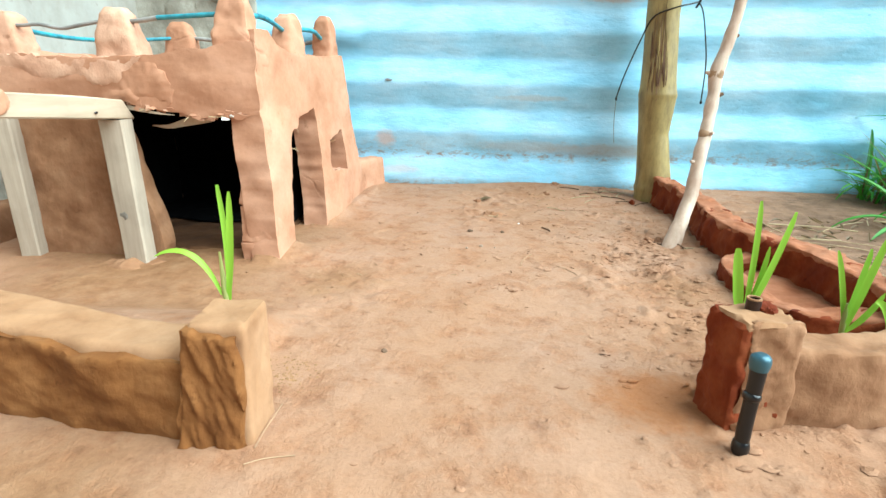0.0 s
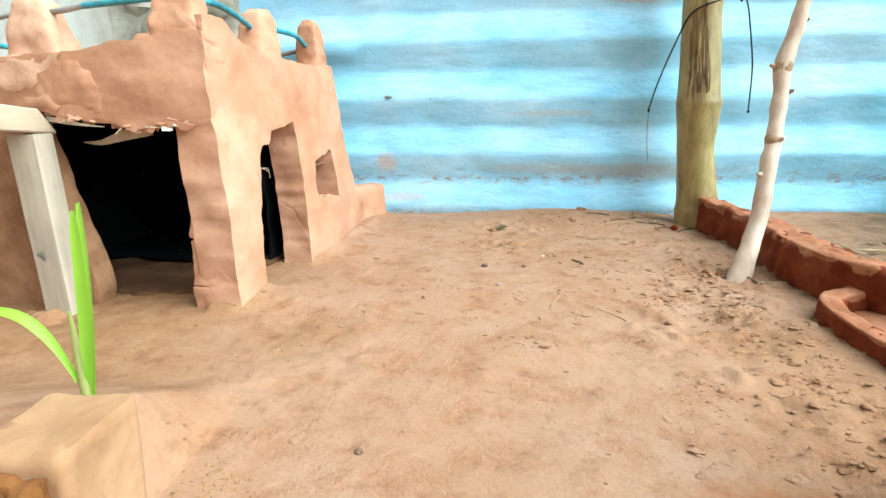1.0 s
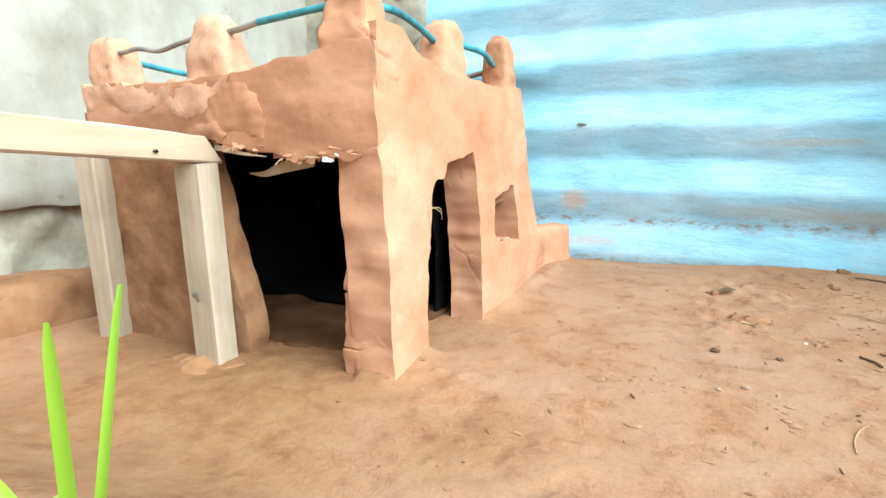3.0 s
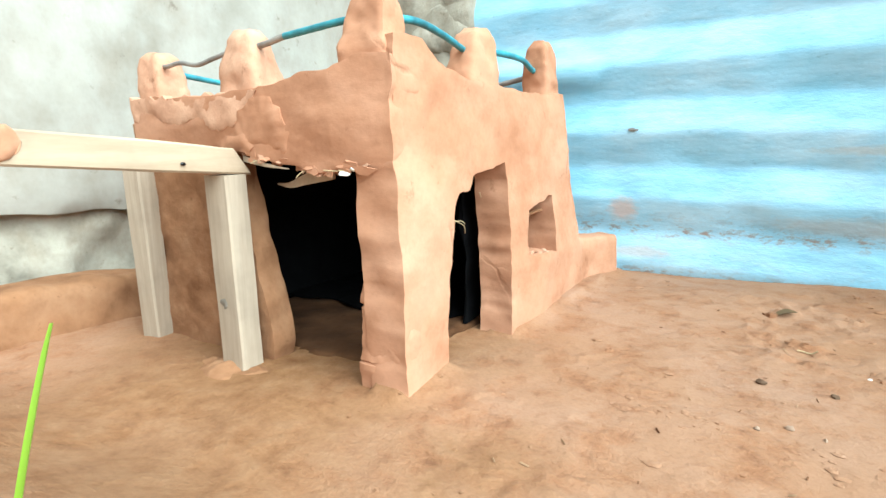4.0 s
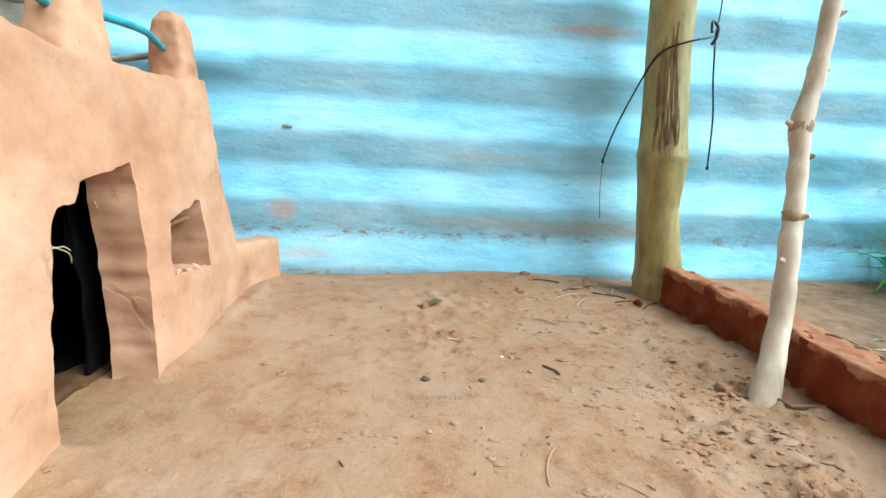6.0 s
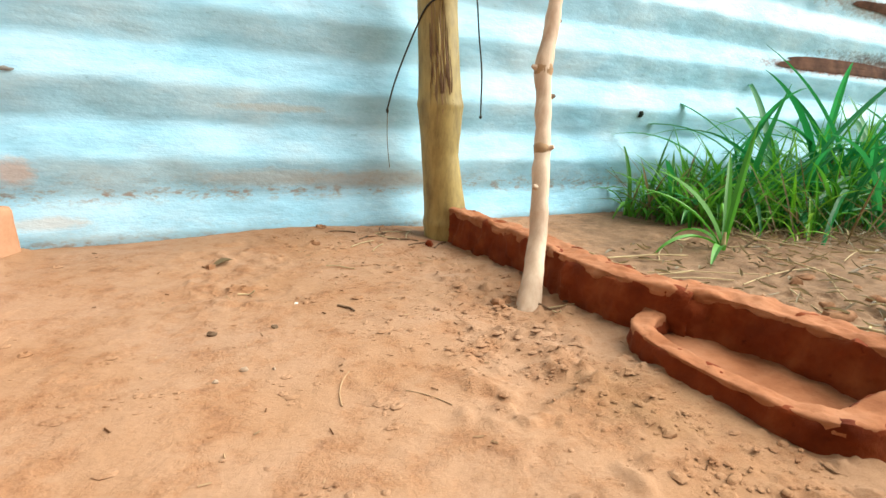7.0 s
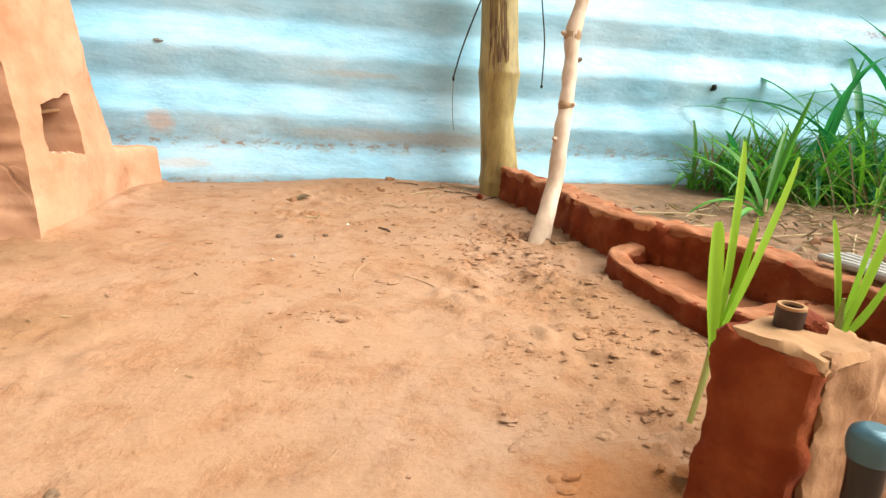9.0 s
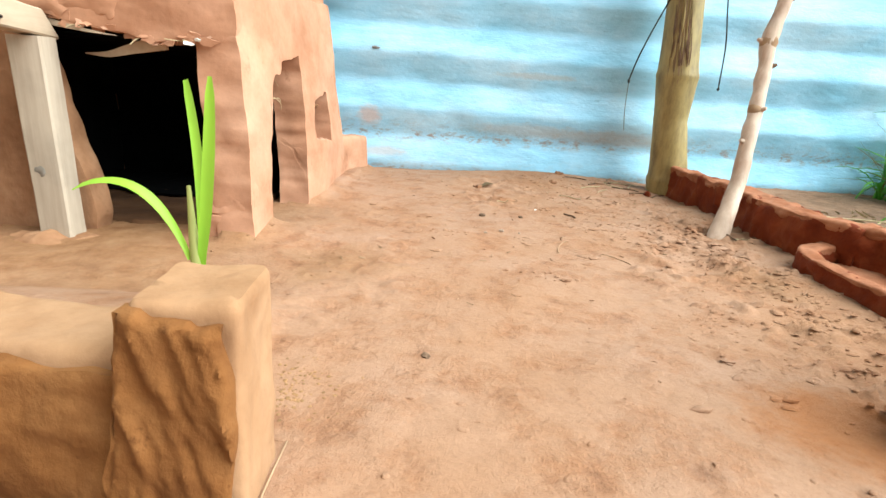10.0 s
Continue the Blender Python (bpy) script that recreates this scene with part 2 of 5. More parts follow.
def earth(name, dark, mid, light, coarse=22, fine=260, rough_value=0.95, depth=0.0012, specks=0.5, cracks=0.66, chips=0.7, strokes=(1, 1, 0.6)):
    """Hand-smeared clay: broad tone, finger smears, chips, a few cracks and fine grit."""
    m, nodes, links, bsdf = shader(name)
    co = object_coord(nodes)
    big = tex_noise(nodes, links, co, coarse, 4, 0.55)
    smear = tex_noise(nodes, links, co, coarse * 1.7, 6, 0.6, strokes)
    chip = tex_noise(nodes, links, co, coarse * 3.5, 6, 0.66)
    small = tex_noise(nodes, links, co, fine, 5, 0.6)
    crack = crack_lines(nodes, links, co, coarse * 0.8, 0.030, 0.025, cracks)
    col = ramp(nodes, links, big, [(0.28, dark), (0.5, mid), (0.74, light)])
    col = mix(nodes, links, col, ramp(nodes, links, smear, [(0.3, (0.78, 0.72, 0.66)), (0.52, (1, 1, 1)), (0.75, (1.08, 1.08, 1.06))]), 0.7, "MULTIPLY")
    col = mix(nodes, links, col, ramp(nodes, links, chip, [(0.27, (0.50, 0.42, 0.36)), (0.37, (1, 1, 1))]), chips, "MULTIPLY")
    col = mix(nodes, links, col, ramp(nodes, links, crack, [(0.0, (0.42, 0.34, 0.28)), (0.8, (1, 1, 1))]), 0.55, "MULTIPLY")
    grain = ramp(nodes, links, small, [(0.3, (0.72, 0.70, 0.68)), (0.55, (1, 1, 1)), (0.8, (1.08, 1.07, 1.05))])
    col = mix(nodes, links, col, grain, specks * 0.5, "MULTIPLY")
    links.new(col, bsdf.inputs["Base Color"])
    bsdf.inputs["Roughness"].default_value = rough_value
    bsdf.inputs["Specular IOR Level"].default_value = 0.2
    bump(nodes, links, bsdf, [(big, 0.4, depth * 3), (smear, 0.45, depth * 2.2), (chip, 0.4, depth * 1.1), (crack, 0.5, depth * 0.9), (small, 0.25, depth * 0.4)])
    return m


def plain(name, colour, rough_value, metal=0.0, vary=0.15, scale=60, grain=0.0004):
    m, nodes, links, bsdf = shader(name)
    co = object_coord(nodes)
    n = tex_noise(nodes, links, co, scale, 5, 0.6)
    lo, hi = tuple(c * (1 - vary) for c in colour), tuple(min(1, c * (1 + vary)) for c in colour)
    links.new(ramp(nodes, links, n, [(0.3, lo), (0.7, hi)]), bsdf.inputs["Base Color"])
    bsdf.inputs["Roughness"].default_value, bsdf.inputs["Metallic"].default_value = rough_value, metal
    if rough_value >= 0.8:
        bsdf.inputs["Specular IOR Level"].default_value = 0.12
    bump(nodes, links, bsdf, [(n, 0.3, grain)])
    return m


M_HOUSE = earth("pink_clay_plaster", (0.375, 0.176, 0.096), (0.465, 0.242, 0.145), (0.532, 0.303, 0.197), 16, 300, depth=0.0008, cracks=0.58, strokes=(0.75, 0.75, 1.35), chips=0.6)
M_RED = earth("red_clay", (0.100, 0.015, 0.003), (0.160, 0.029, 0.007), (0.235, 0.062, 0.020), 40, 300, depth=0.0018, chips=0.9)
M_TAN = earth("tan_clay", (0.19, 0.090, 0.042), (0.27, 0.138, 0.070), (0.34, 0.19, 0.105), 30, 280, depth=0.0015)
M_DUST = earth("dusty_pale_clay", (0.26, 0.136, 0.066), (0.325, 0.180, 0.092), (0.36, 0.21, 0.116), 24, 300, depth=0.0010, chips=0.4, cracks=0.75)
M_BLEACHED = earth("sun_bleached_pink_clay", (0.43, 0.225, 0.14), (0.53, 0.305, 0.20), (0.59, 0.37, 0.255), 30, 300)
# paler red for upward faces: dust, plus top light put into the colour
M_REDDUST_LIT = earth("dusty_lit_red_clay", (0.22, 0.074, 0.030), (0.315, 0.124, 0.060), (0.38, 0.172, 0.094), 34, 300, depth=0.0012, chips=0.6)
# browner cut clay, darkened further in colour for its shaded side
M_DUG_SHADED = earth("shaded_cut_brown_clay", (0.120, 0.044, 0.011), (0.182, 0.073, 0.020), (0.250, 0.114, 0.039), 34, 280, depth=0.0018, chips=0.9)
# yard earth darkened in colour for the shade indoors
M_SHADED_FLOOR = earth("shaded_dark_earth", (0.050, 0.021, 0.008), (0.080, 0.036, 0.015), (0.115, 0.054, 0.024), 30, 300)
M_CLOD = earth("loose_clod", (0.20, 0.095, 0.048), (0.28, 0.14, 0.075), (0.34, 0.18, 0.105), 60, 400)
M_STONE = earth("grey_rubble_stone", (0.22, 0.20, 0.16), (0.36, 0.33, 0.27), (0.48, 0.45, 0.38), 30, 220, depth=0.002)
M_PLASTER = earth("pale_cement_plaster", (0.28, 0.26, 0.22), (0.36, 0.34, 0.30), (0.40, 0.385, 0.345), 14, 240, depth=0.0006, specks=0.3)


def ground_material():
    m, nodes, links, bsdf = shader("trodden_red_earth")
    co = object_coord(nodes)
    big = tex_noise(nodes, links, co, 9, 5, 0.6)
    mid = tex_noise(nodes, links, co, 62, 7, 0.68)
    small = tex_noise(nodes, links, co, 420, 5, 0.7)
    patch = tex_noise(nodes, links, co, 27, 9, 0.70)
    base = ramp(nodes, links, big, [(0.3, (0.322, 0.170, 0.091)), (0.5, (0.343, 0.195, 0.117)), (0.7, (0.357, 0.213, 0.139))])
    scuff = ramp(nodes, links, mid, [(0.32, (0.150, 0.056, 0.022)), (0.46, (0.290, 0.128, 0.058)), (0.70, (0.350, 0.190, 0.106))])
    col = mix(nodes, links, base, scuff, ramp(nodes, links, patch, [(0.46, (0.06, 0.06, 0.06)), (0.60, (0.66, 0.66, 0.66))]))
    pit = tex_noise(nodes, links, co, 130, 8, 0.8)
    col = mix(nodes, links, col, ramp(nodes, links, pit, [(0.27, (0.35, 0.28, 0.22)), (0.36, (1, 1, 1))]), 0.75, "MULTIPLY")
    damp = nodes.new("ShaderNodeMapping")
    damp.inputs["Location"].default_value = (-0.207, -0.3765, 0)
    damp.inputs["Scale"].default_value = (1.0, 1.25, 0)
    damp.vector_type = "POINT"
    links.new(co, damp.inputs["Vector"])
    far = nodes.new("ShaderNodeVectorMath")
    far.operation = "LENGTH"
    links.new(damp.outputs["Vector"], far.inputs[0])
    wet = nodes.new("ShaderNodeMath")
    wet.operation = "MULTIPLY_ADD"
    links.new(mid, wet.inputs[0])
    wet.inputs[1].default_value = 0.05
    links.new(far.outputs["Value"], wet.inputs[2])
    col = mix(nodes, links, col, (0.36, 0.135, 0.042), ramp(nodes, links, wet.outputs[0], [(0.044, (0.75, 0.75, 0.75)), (0.070, (0, 0, 0))]))
    # ochre subsoil spread in front of the house; spot (-0.21, 0.58) paints the room's shade
    for place, size, strong in (((-0.17, 0.40), 0.17, 0.7), ((-0.02, 0.46), 0.09, 0.6), ((-0.10, 0.17), 0.14, 0.7), ((-0.21, 0.58), 0.19, 0.95), ((0.275, 0.47), 0.085, 0.6), ((0.275, 0.37), 0.055, 0.5), ((0.305, 0.57), 0.06, 0.5)):
        spot = nodes.new("ShaderNodeMapping")
        spot.inputs["Location"].default_value = (-place[0], -place[1], 0)
        spot.inputs["Scale"].default_value = (1.0, 1.0, 0)
        links.new(co, spot.inputs["Vector"])
        off = nodes.new("ShaderNodeVectorMath")
        off.operation = "LENGTH"
        links.new(spot.outputs["Vector"], off.inputs[0])
        wob = nodes.new("ShaderNodeMath")
        wob.operation = "MULTIPLY_ADD"
        links.new(patch, wob.inputs[0])
        wob.inputs[1].default_value = 0.12
        links.new(off.outputs["Value"], wob.inputs[2])
        spread_mask = ramp(nodes, links, wob.outputs[0], [(size * 0.75, (strong, strong, strong)), (size * 1.25, (0, 0, 0))])
        col = mix(nodes, links, col, ramp(nodes, links, mid, [(0.32, (0.17, 0.074, 0.026)), (0.5, (0.232, 0.116, 0.049)), (0.72, (0.285, 0.158, 0.078))]), spread_mask)
    # darker, litter-stained garden soil past the low red wall
    bed = nodes.new("ShaderNodeMapping")
    bed.inputs["Location"].default_value = (-1.02, -0.60, 0)
    bed.inputs["Scale"].default_value = (1.0, 1.15, 0)
    links.new(co, bed.inputs["Vector"])
    ln = nodes.new("ShaderNodeVectorMath")
    ln.operation = "LENGTH"
    links.new(bed.outputs["Vector"], ln.inputs[0])
    add = nodes.new("ShaderNodeMath")
    add.operation = "MULTIPLY_ADD"
    links.new(mid, add.inputs[0])
    add.inputs[1].default_value = 0.14
    links.new(ln.outputs["Value"], add.inputs[2])
    soil = ramp(nodes, links, mid, [(0.3, (0.13, 0.07, 0.038)), (0.6, (0.25, 0.145, 0.085)), (0.8, (0.31, 0.19, 0.12))])
    past = ramp(nodes, links, add.outputs[0], [(0.64, (1, 1, 1)), (0.72, (0, 0, 0))])
    col = mix(nodes, links, col, soil, past)
    grain = ramp(nodes, links, small, [(0.28, (0.66, 0.62, 0.58)), (0.55, (1, 1, 1)), (0.8, (1.1, 1.08, 1.05))])
    col = mix(nodes, links, col, grain, 0.45, "MULTIPLY")
    links.new(col, bsdf.inputs["Base Color"])
    bsdf.inputs["Roughness"].default_value = 0.93
    bsdf.inputs["Specular IOR Level"].default_value = 0.25
    bump(nodes, links, bsdf, [(mix(nodes, links, (0.5, 0.5, 0.5), mid, ramp(nodes, links, patch, [(0.44, (0.25, 0.25, 0.25)), (0.58, (1, 1, 1))])), 0.7, 0.005), (pit, 0.6, 0.0016), (small, 0.25, 0.0006)])
    return m


def sheet_material():
    """Weathered galvanised sheet under thin pale blue paint, dusty in its grooves."""
    m, nodes, links, bsdf = shader("pale_blue_painted_iron")
    co = object_coord(nodes)
    cloud = tex_noise(nodes, links, co, 7, 6, 0.65, (1, 1, 2.2))
    streak = tex_noise(nodes, links, co, 30, 6, 0.7, (0.5, 1, 2.5))
    speck = tex_noise(nodes, links, co, 90, 8, 0.75, (0.7, 1, 1.6))
    fine = tex_noise(nodes, links, co, 240, 4, 0.6)
    col = ramp(nodes, links, cloud, [(0.3, (0.28, 0.59, 0.80)), (0.5, (0.39, 0.69, 0.90)), (0.68, (0.53, 0.77, 0.94))])
    col = mix(nodes, links, col, ramp(nodes, links, streak, [(0.32, (0.66, 0.72, 0.75)), (0.52, (1, 1, 1))]), 0.6, "MULTIPLY")
    col = mix(nodes, links, col, ramp(nodes, links, speck, [(0.30, (0.55, 0.58, 0.60)), (0.40, (1, 1, 1)), (0.66, (1, 1, 1)), (0.74, (1.14, 1.10, 1.06))]), 0.6, "MULTIPLY")
    # dust lying along the lowest grooves, patchy
    sep = nodes.new("ShaderNodeSeparateXYZ")
    links.new(co, sep.inputs[0])
    low = ramp(nodes, links, sep.outputs["Z"], [(0.0, (1, 1, 1)), (0.010, (0.15, 0.15, 0.15)), (0.040, (0.0, 0.0, 0.0)), (0.050, (0.85, 0.85, 0.85)), (0.064, (0.25, 0.25, 0.25)), (0.08, (0, 0, 0))])
    patch = ramp(nodes, links, speck, [(0.49, (0, 0, 0)), (0.60, (1, 1, 1))])
    dirt = mix(nodes, links, low, patch, 1.0, "MULTIPLY")
    col = mix(nodes, links, col, (0.33, 0.20, 0.13), dirt)
    # stains with a shape of their own: clay splashes and two rusted patches
    for (x, z), (w, h), stain, strong in (((-0.055, 0.076), (0.040, 0.034), (0.70, 0.46, 0.36), 0.6), ((-0.035, 0.026), (0.08, 0.018), (0.66, 0.50, 0.42), 0.45), ((0.285, 0.285), (0.12, 0.014), (0.55, 0.36, 0.30), 0.6),
                                          ((0.30, 0.064), (0.26, 0.026), (0.42, 0.33, 0.27), 0.5), ((0.17, 0.068), (0.20, 0.024), (0.45, 0.42, 0.39), 0.5), ((0.18, 0.142), (0.14, 0.012), (0.50, 0.50, 0.48), 0.5), ((1.20, 0.253), (0.62, 0.030), (0.16, 0.052, 0.030), 1.0), ((1.50, 0.270), (0.80, 0.060), (0.06, 0.04, 0.035), 1.0), ((1.45, 0.372), (0.8, 0.05), (0.20, 0.13, 0.10), 0.8)):
        mp = nodes.new("ShaderNodeMapping")
        mp.inputs["Scale"].default_value = (2 / w, 0, 2 / h)
        mp.inputs["Location"].default_value = (-2 * x / w, 0, -2 * z / h)
        links.new(co, mp.inputs["Vector"])
        ln = nodes.new("ShaderNodeVectorMath")
        ln.operation = "LENGTH"
        links.new(mp.outputs["Vector"], ln.inputs[0])
        wob = nodes.new("ShaderNodeMath")
        wob.operation = "MULTIPLY_ADD"
        links.new(speck, wob.inputs[0])
        wob.inputs[1].default_value = 1.6
        links.new(ln.outputs["Value"], wob.inputs[2])
        mask = ramp(nodes, links, wob.outputs[0], [(0.0, (strong, strong, strong)), (0.0, (strong, strong, strong)), (1.0, (0, 0, 0))])
        rm = mask.node.color_ramp.elements
        # length runs past one, so scale it down first
        sc = nodes.new("ShaderNodeMath")
        sc.operation = "MULTIPLY"
        sc.inputs[1].default_value = 0.5
        links.new(wob.outputs[0], sc.inputs[0])
        links.new(sc.outputs[0], mask.node.inputs["Fac"])
        rm[1].position, rm[2].position = 0.62, 0.88
        col = mix(nodes, links, col, stain, mask)
    links.new(col, bsdf.inputs["Base Color"])
    bsdf.inputs["Metallic"].default_value = 0.1
    bsdf.inputs["Roughness"].default_value = 0.62
    bump(nodes, links, bsdf, [(cloud, 0.4, 0.008), (streak, 0.3, 0.002), (fine, 0.15, 0.0003)])
    return m


def wood(name, dark, light, along=(1, 1, 1), rough_value=0.8):
    m, nodes, links, bsdf = shader(name)
    co = object_coord(nodes)
    grain = tex_noise(nodes, links, co, 90, 7, 0.65, along)
    spot = tex_noise(nodes, links, co, 30, 4, 0.6)
    col = ramp(nodes, links, grain, [(0.3, dark), (0.62, light)])
    col = mix(nodes, links, col, ramp(nodes, links, spot, [(0.3, (0.72, 0.72, 0.72)), (0.55, (1, 1, 1))]), 0.6, "MULTIPLY")
    links.new(col, bsdf.inputs["Base Color"])
    bsdf.inputs["Roughness"].default_value = rough_value
    bump(nodes, links, bsdf, [(grain, 0.3, 0.0008)])
    return m


def leaf_material(name, dark, light, tip=None):
    m, nodes, links, bsdf = shader(name)
    geo = nodes.new("ShaderNodeNewGeometry")
    co = object_coord(nodes)
    n = tex_noise(nodes, links, co, 120, 4, 0.6, (1, 1, 0.15))
    col = mix(nodes, links, dark, light, geo.outputs["Random Per Island"])
    col = mix(nodes, links, col, ramp(nodes, links, n, [(0.3, (0.75, 0.8, 0.7)), (0.6, (1, 1, 1))]), 0.5, "MULTIPLY")
    links.new(col, bsdf.inputs["Base Color"])
    bsdf.inputs["Roughness"].default_value = 0.5
    tr = nodes.new("ShaderNodeBsdfTranslucent")
    links.new(col, tr.inputs["Color"])
    mx = nodes.new("ShaderNodeMixShader")
    mx.inputs[0].default_value = 0.35
    links.new(bsdf.outputs[0], mx.inputs[1])
    links.new(tr.outputs[0], mx.inputs[2])
    links.new(mx.outputs[0], nodes["Material Output"].inputs["Surface"])
    return m


M_GROUND = ground_material()
M_SHEET = sheet_material()
M_TIMBER = wood("sawn_softwood", (0.34, 0.25, 0.165), (0.46, 0.355, 0.25), (1, 0.10, 1))
M_POSTWOOD = wood("greyed_softwood", (0.27, 0.205, 0.145), (0.43, 0.350, 0.265), (1, 1, 0.06))
M_KNOT = wood("grey_wood_knot", (0.14, 0.12, 0.095), (0.25, 0.21, 0.17), (1, 1, 1))
M_BAMBOO = wood("yellow_green_bamboo", (0.17, 0.115, 0.034), (0.37, 0.275, 0.095), (1, 1, 0.30), 0.55)
M_SCAR = wood("peeled_brown_bamboo", (0.10, 0.055, 0.022), (0.27, 0.175, 0.085), (1, 1, 0.10), 0.8)
M_STICK = wood("peeled_pale_stick", (0.42, 0.275, 0.190), (0.62, 0.475, 0.365), (1, 1, 0.12), 0.7)
M_STRAW = plain("dry_straw", (0.44, 0.34, 0.20), 0.85, vary=0.3)
M_TWIG = plain("dark_dry_twig", (0.13, 0.08, 0.05), 0.9, vary=0.3)
M_BLACK = plain("black_plastic", (0.004, 0.0045, 0.0055), 0.30, vary=0.4)
# near-black sheet colour that stands in for shade inside the house
M_SHADE_LINING = plain("black_shade_polythene", (0.003, 0.003, 0.0035), 1.0, vary=0.4)
M_SHADE_LINING.node_tree.nodes["Principled BSDF"].inputs["Specular IOR Level"].default_value = 0.05
M_CAP = plain("blue_grey_metal_cap", (0.05, 0.11, 0.14), 0.4, 0.4)
M_TEAL = plain("teal_cable_sheath", (0.045, 0.215, 0.265), 0.6, vary=0.55, scale=70)
M_WIRE = plain("dull_grey_wire", (0.26, 0.24, 0.22), 0.7, 0.2, vary=0.4)
M_HUSK = plain("brown_husk", (0.15, 0.07, 0.035), 0.9, vary=0.4)
M_HUSK2 = plain("pale_husk", (0.34, 0.22, 0.13), 0.9, vary=0.3)
M_SAND = plain("yellow_sand_grain", (0.27, 0.150, 0.068), 0.9, vary=0.45, scale=300)
M_CHIP = plain("pale_plaster_chip", (0.36, 0.26, 0.19), 0.9, vary=0.2)
M_WHITE = plain("torn_white_paper", (0.75, 0.74, 0.70), 0.8, vary=0.08)
M_RUST = plain("rusted_iron", (0.095, 0.045, 0.030), 0.9, 0.0, vary=0.6, scale=30)
M_PIPE = plain("dark_rusty_pipe", (0.028, 0.012, 0.008), 0.45, 0.2, vary=0.6, scale=200)
M_GRASS = leaf_material("green_grass_blade", (0.018, 0.14, 0.012), (0.16, 0.46, 0.04))
M_BROAD = leaf_material("broad_teal_green_leaf", (0.010, 0.14, 0.035), (0.05, 0.34, 0.09))
# lighter copy of the grass, sunlight put into its colour
M_LIME = leaf_material("sunlit_lime_grass", (0.12, 0.36, 0.02), (0.30, 0.55, 0.06))
M_SEED = leaf_material("bright_green_blade", (0.22, 0.47, 0.03), (0.40, 0.61, 0.05))
M_STEM = leaf_material("pale_grass_stem", (0.40, 0.44, 0.10), (0.46, 0.46, 0.16))
M_YELLOW = leaf_material("yellowed_blade", (0.50, 0.50, 0.04), (0.62, 0.55, 0.08))
M_DRY = leaf_material("dead_grass_blade", (0.11, 0.07, 0.03), (0.26, 0.19, 0.095))
M_STRIP = plain("pale_grey_board", (0.27, 0.25, 0.225), 0.7, vary=0.12)


# ---- ground ----
def height(x, y):
    """The ground's height: trodden earth, a low swell towards the iron fence, scuffed where it is soft."""
    x, y = np.atleast_1d(np.asarray(x, float)), np.atleast_1d(np.asarray(y, float))
    p = np.column_stack([x, y, np.zeros_like(x)])
    near = np.exp(-((x - 0.4) ** 2 + (y - 0.5) ** 2) / 1.5)
    z = 0.0035 * fbm(p, 0.16, 2, 3) + 0.0012 * fbm(p, 0.035, 3, 5)
    # scuffed patches: flaked and crumbled, with sharp little edges
    soft = np.clip(1.6 * (fbm(p, 0.10, 3, 11) + 0.45 * np.clip((x - 0.10) / 0.2, 0, 1) - 0.22), 0, 1)
    flake = np.clip(3 * fbm(p, 0.016, 3, 21), -1, 1)
    grit = np.clip(2.5 * fbm(p, 0.0075, 2, 23) - 0.9, 0, 1)
    dug = np.clip((x - 0.17) / 0.06, 0, 1) * np.clip((0.345 - x) / 0.03, 0, 1) * np.clip((0.72 - y) / 0.2, 0.25, 1) * np.clip(0.6 + fbm(p, 0.05, 2, 27), 0, 1)
    z = z + soft * (0.0011 * flake + 0.0022 * grit) + 0.0006 * grit + dug * (0.0008 * flake + 0.0024 * grit)
    z = z + 0.012 * np.exp(-((x - 0.21) / 0.13) ** 2 - ((y - 0.90) / 0.09) ** 2)
    z = z + 0.008 * np.clip((x - 0.37) / 0.06, 0, 1) * np.clip((y - 0.3) / 0.1, 0, 1)
    # clay smeared up against the foot of the house
    off = x + 0.087 - 0.085 * (y - 0.497)
    z = z + 0.007 * np.exp(-np.clip(off, 0, 1) / 0.008) * (off > -0.02) * np.clip((y - 0.485) / 0.01, 0, 1) * np.clip((0.90 - y) / 0.01, 0, 1) * np.clip((np.abs(y - 0.59) - 0.035) / 0.01, 0, 1)
    # earth banked up behind the gate wall
    rise = np.clip((0.405 - y) / 0.115, 0, 1)
    z = z + 0.046 * rise * rise * (3 - 2 * rise) * np.clip((-0.024 - x) / 0.02, 0, 1) * (y > 0.268 - 0.17 * (x + 0.07) * (x < -0.07))
    return z * near - 0.002 * (1 - near)


def gz(x, y):
    return float(height(x, y)[0])


def spread(lo, hi, step, far):
    mid = np.arange(lo, hi + step / 2, step)
    out, d = [], step
    while not out or out[-1] < far:
        d *= 1.35
        out.append((out[-1] if out else 0) + d)
    out = np.array(out)
    return np.concatenate([(lo - out)[::-1], mid, hi + out])


gx, gy = spread(-0.44, 0.74, 0.0027, 60), spread(0.12, 0.92, 0.0027, 60)
GX, GY = np.meshgrid(gx, gy, indexing="ij")
GZ = height(GX.ravel(), GY.ravel())
k = np.arange(len(gx) * len(gy)).reshape(len(gx), len(gy))
quads = np.stack([k[:-1, :-1], k[1:, :-1], k[1:, 1:], k[:-1, 1:]], -1).reshape(-1, 4)
me = bpy.data.meshes.new("ground")
me.from_pydata(np.column_stack([GX.ravel(), GY.ravel(), GZ]).tolist(), [], quads.tolist())
me.shade_smooth()
me.materials.append(M_GROUND)
tagged(new("ground", me), "trodden red-brown earth yard, scuffed and crumbly", "ground", kind="structure")


# ---- corrugated iron fence ----
PITCH, FENCE_Y, WAVE = 0.0745, 0.903, 0.0040
FENCE_X0, FENCE_X1, FENCE_TOP = -0.26, 3.2, 1.05


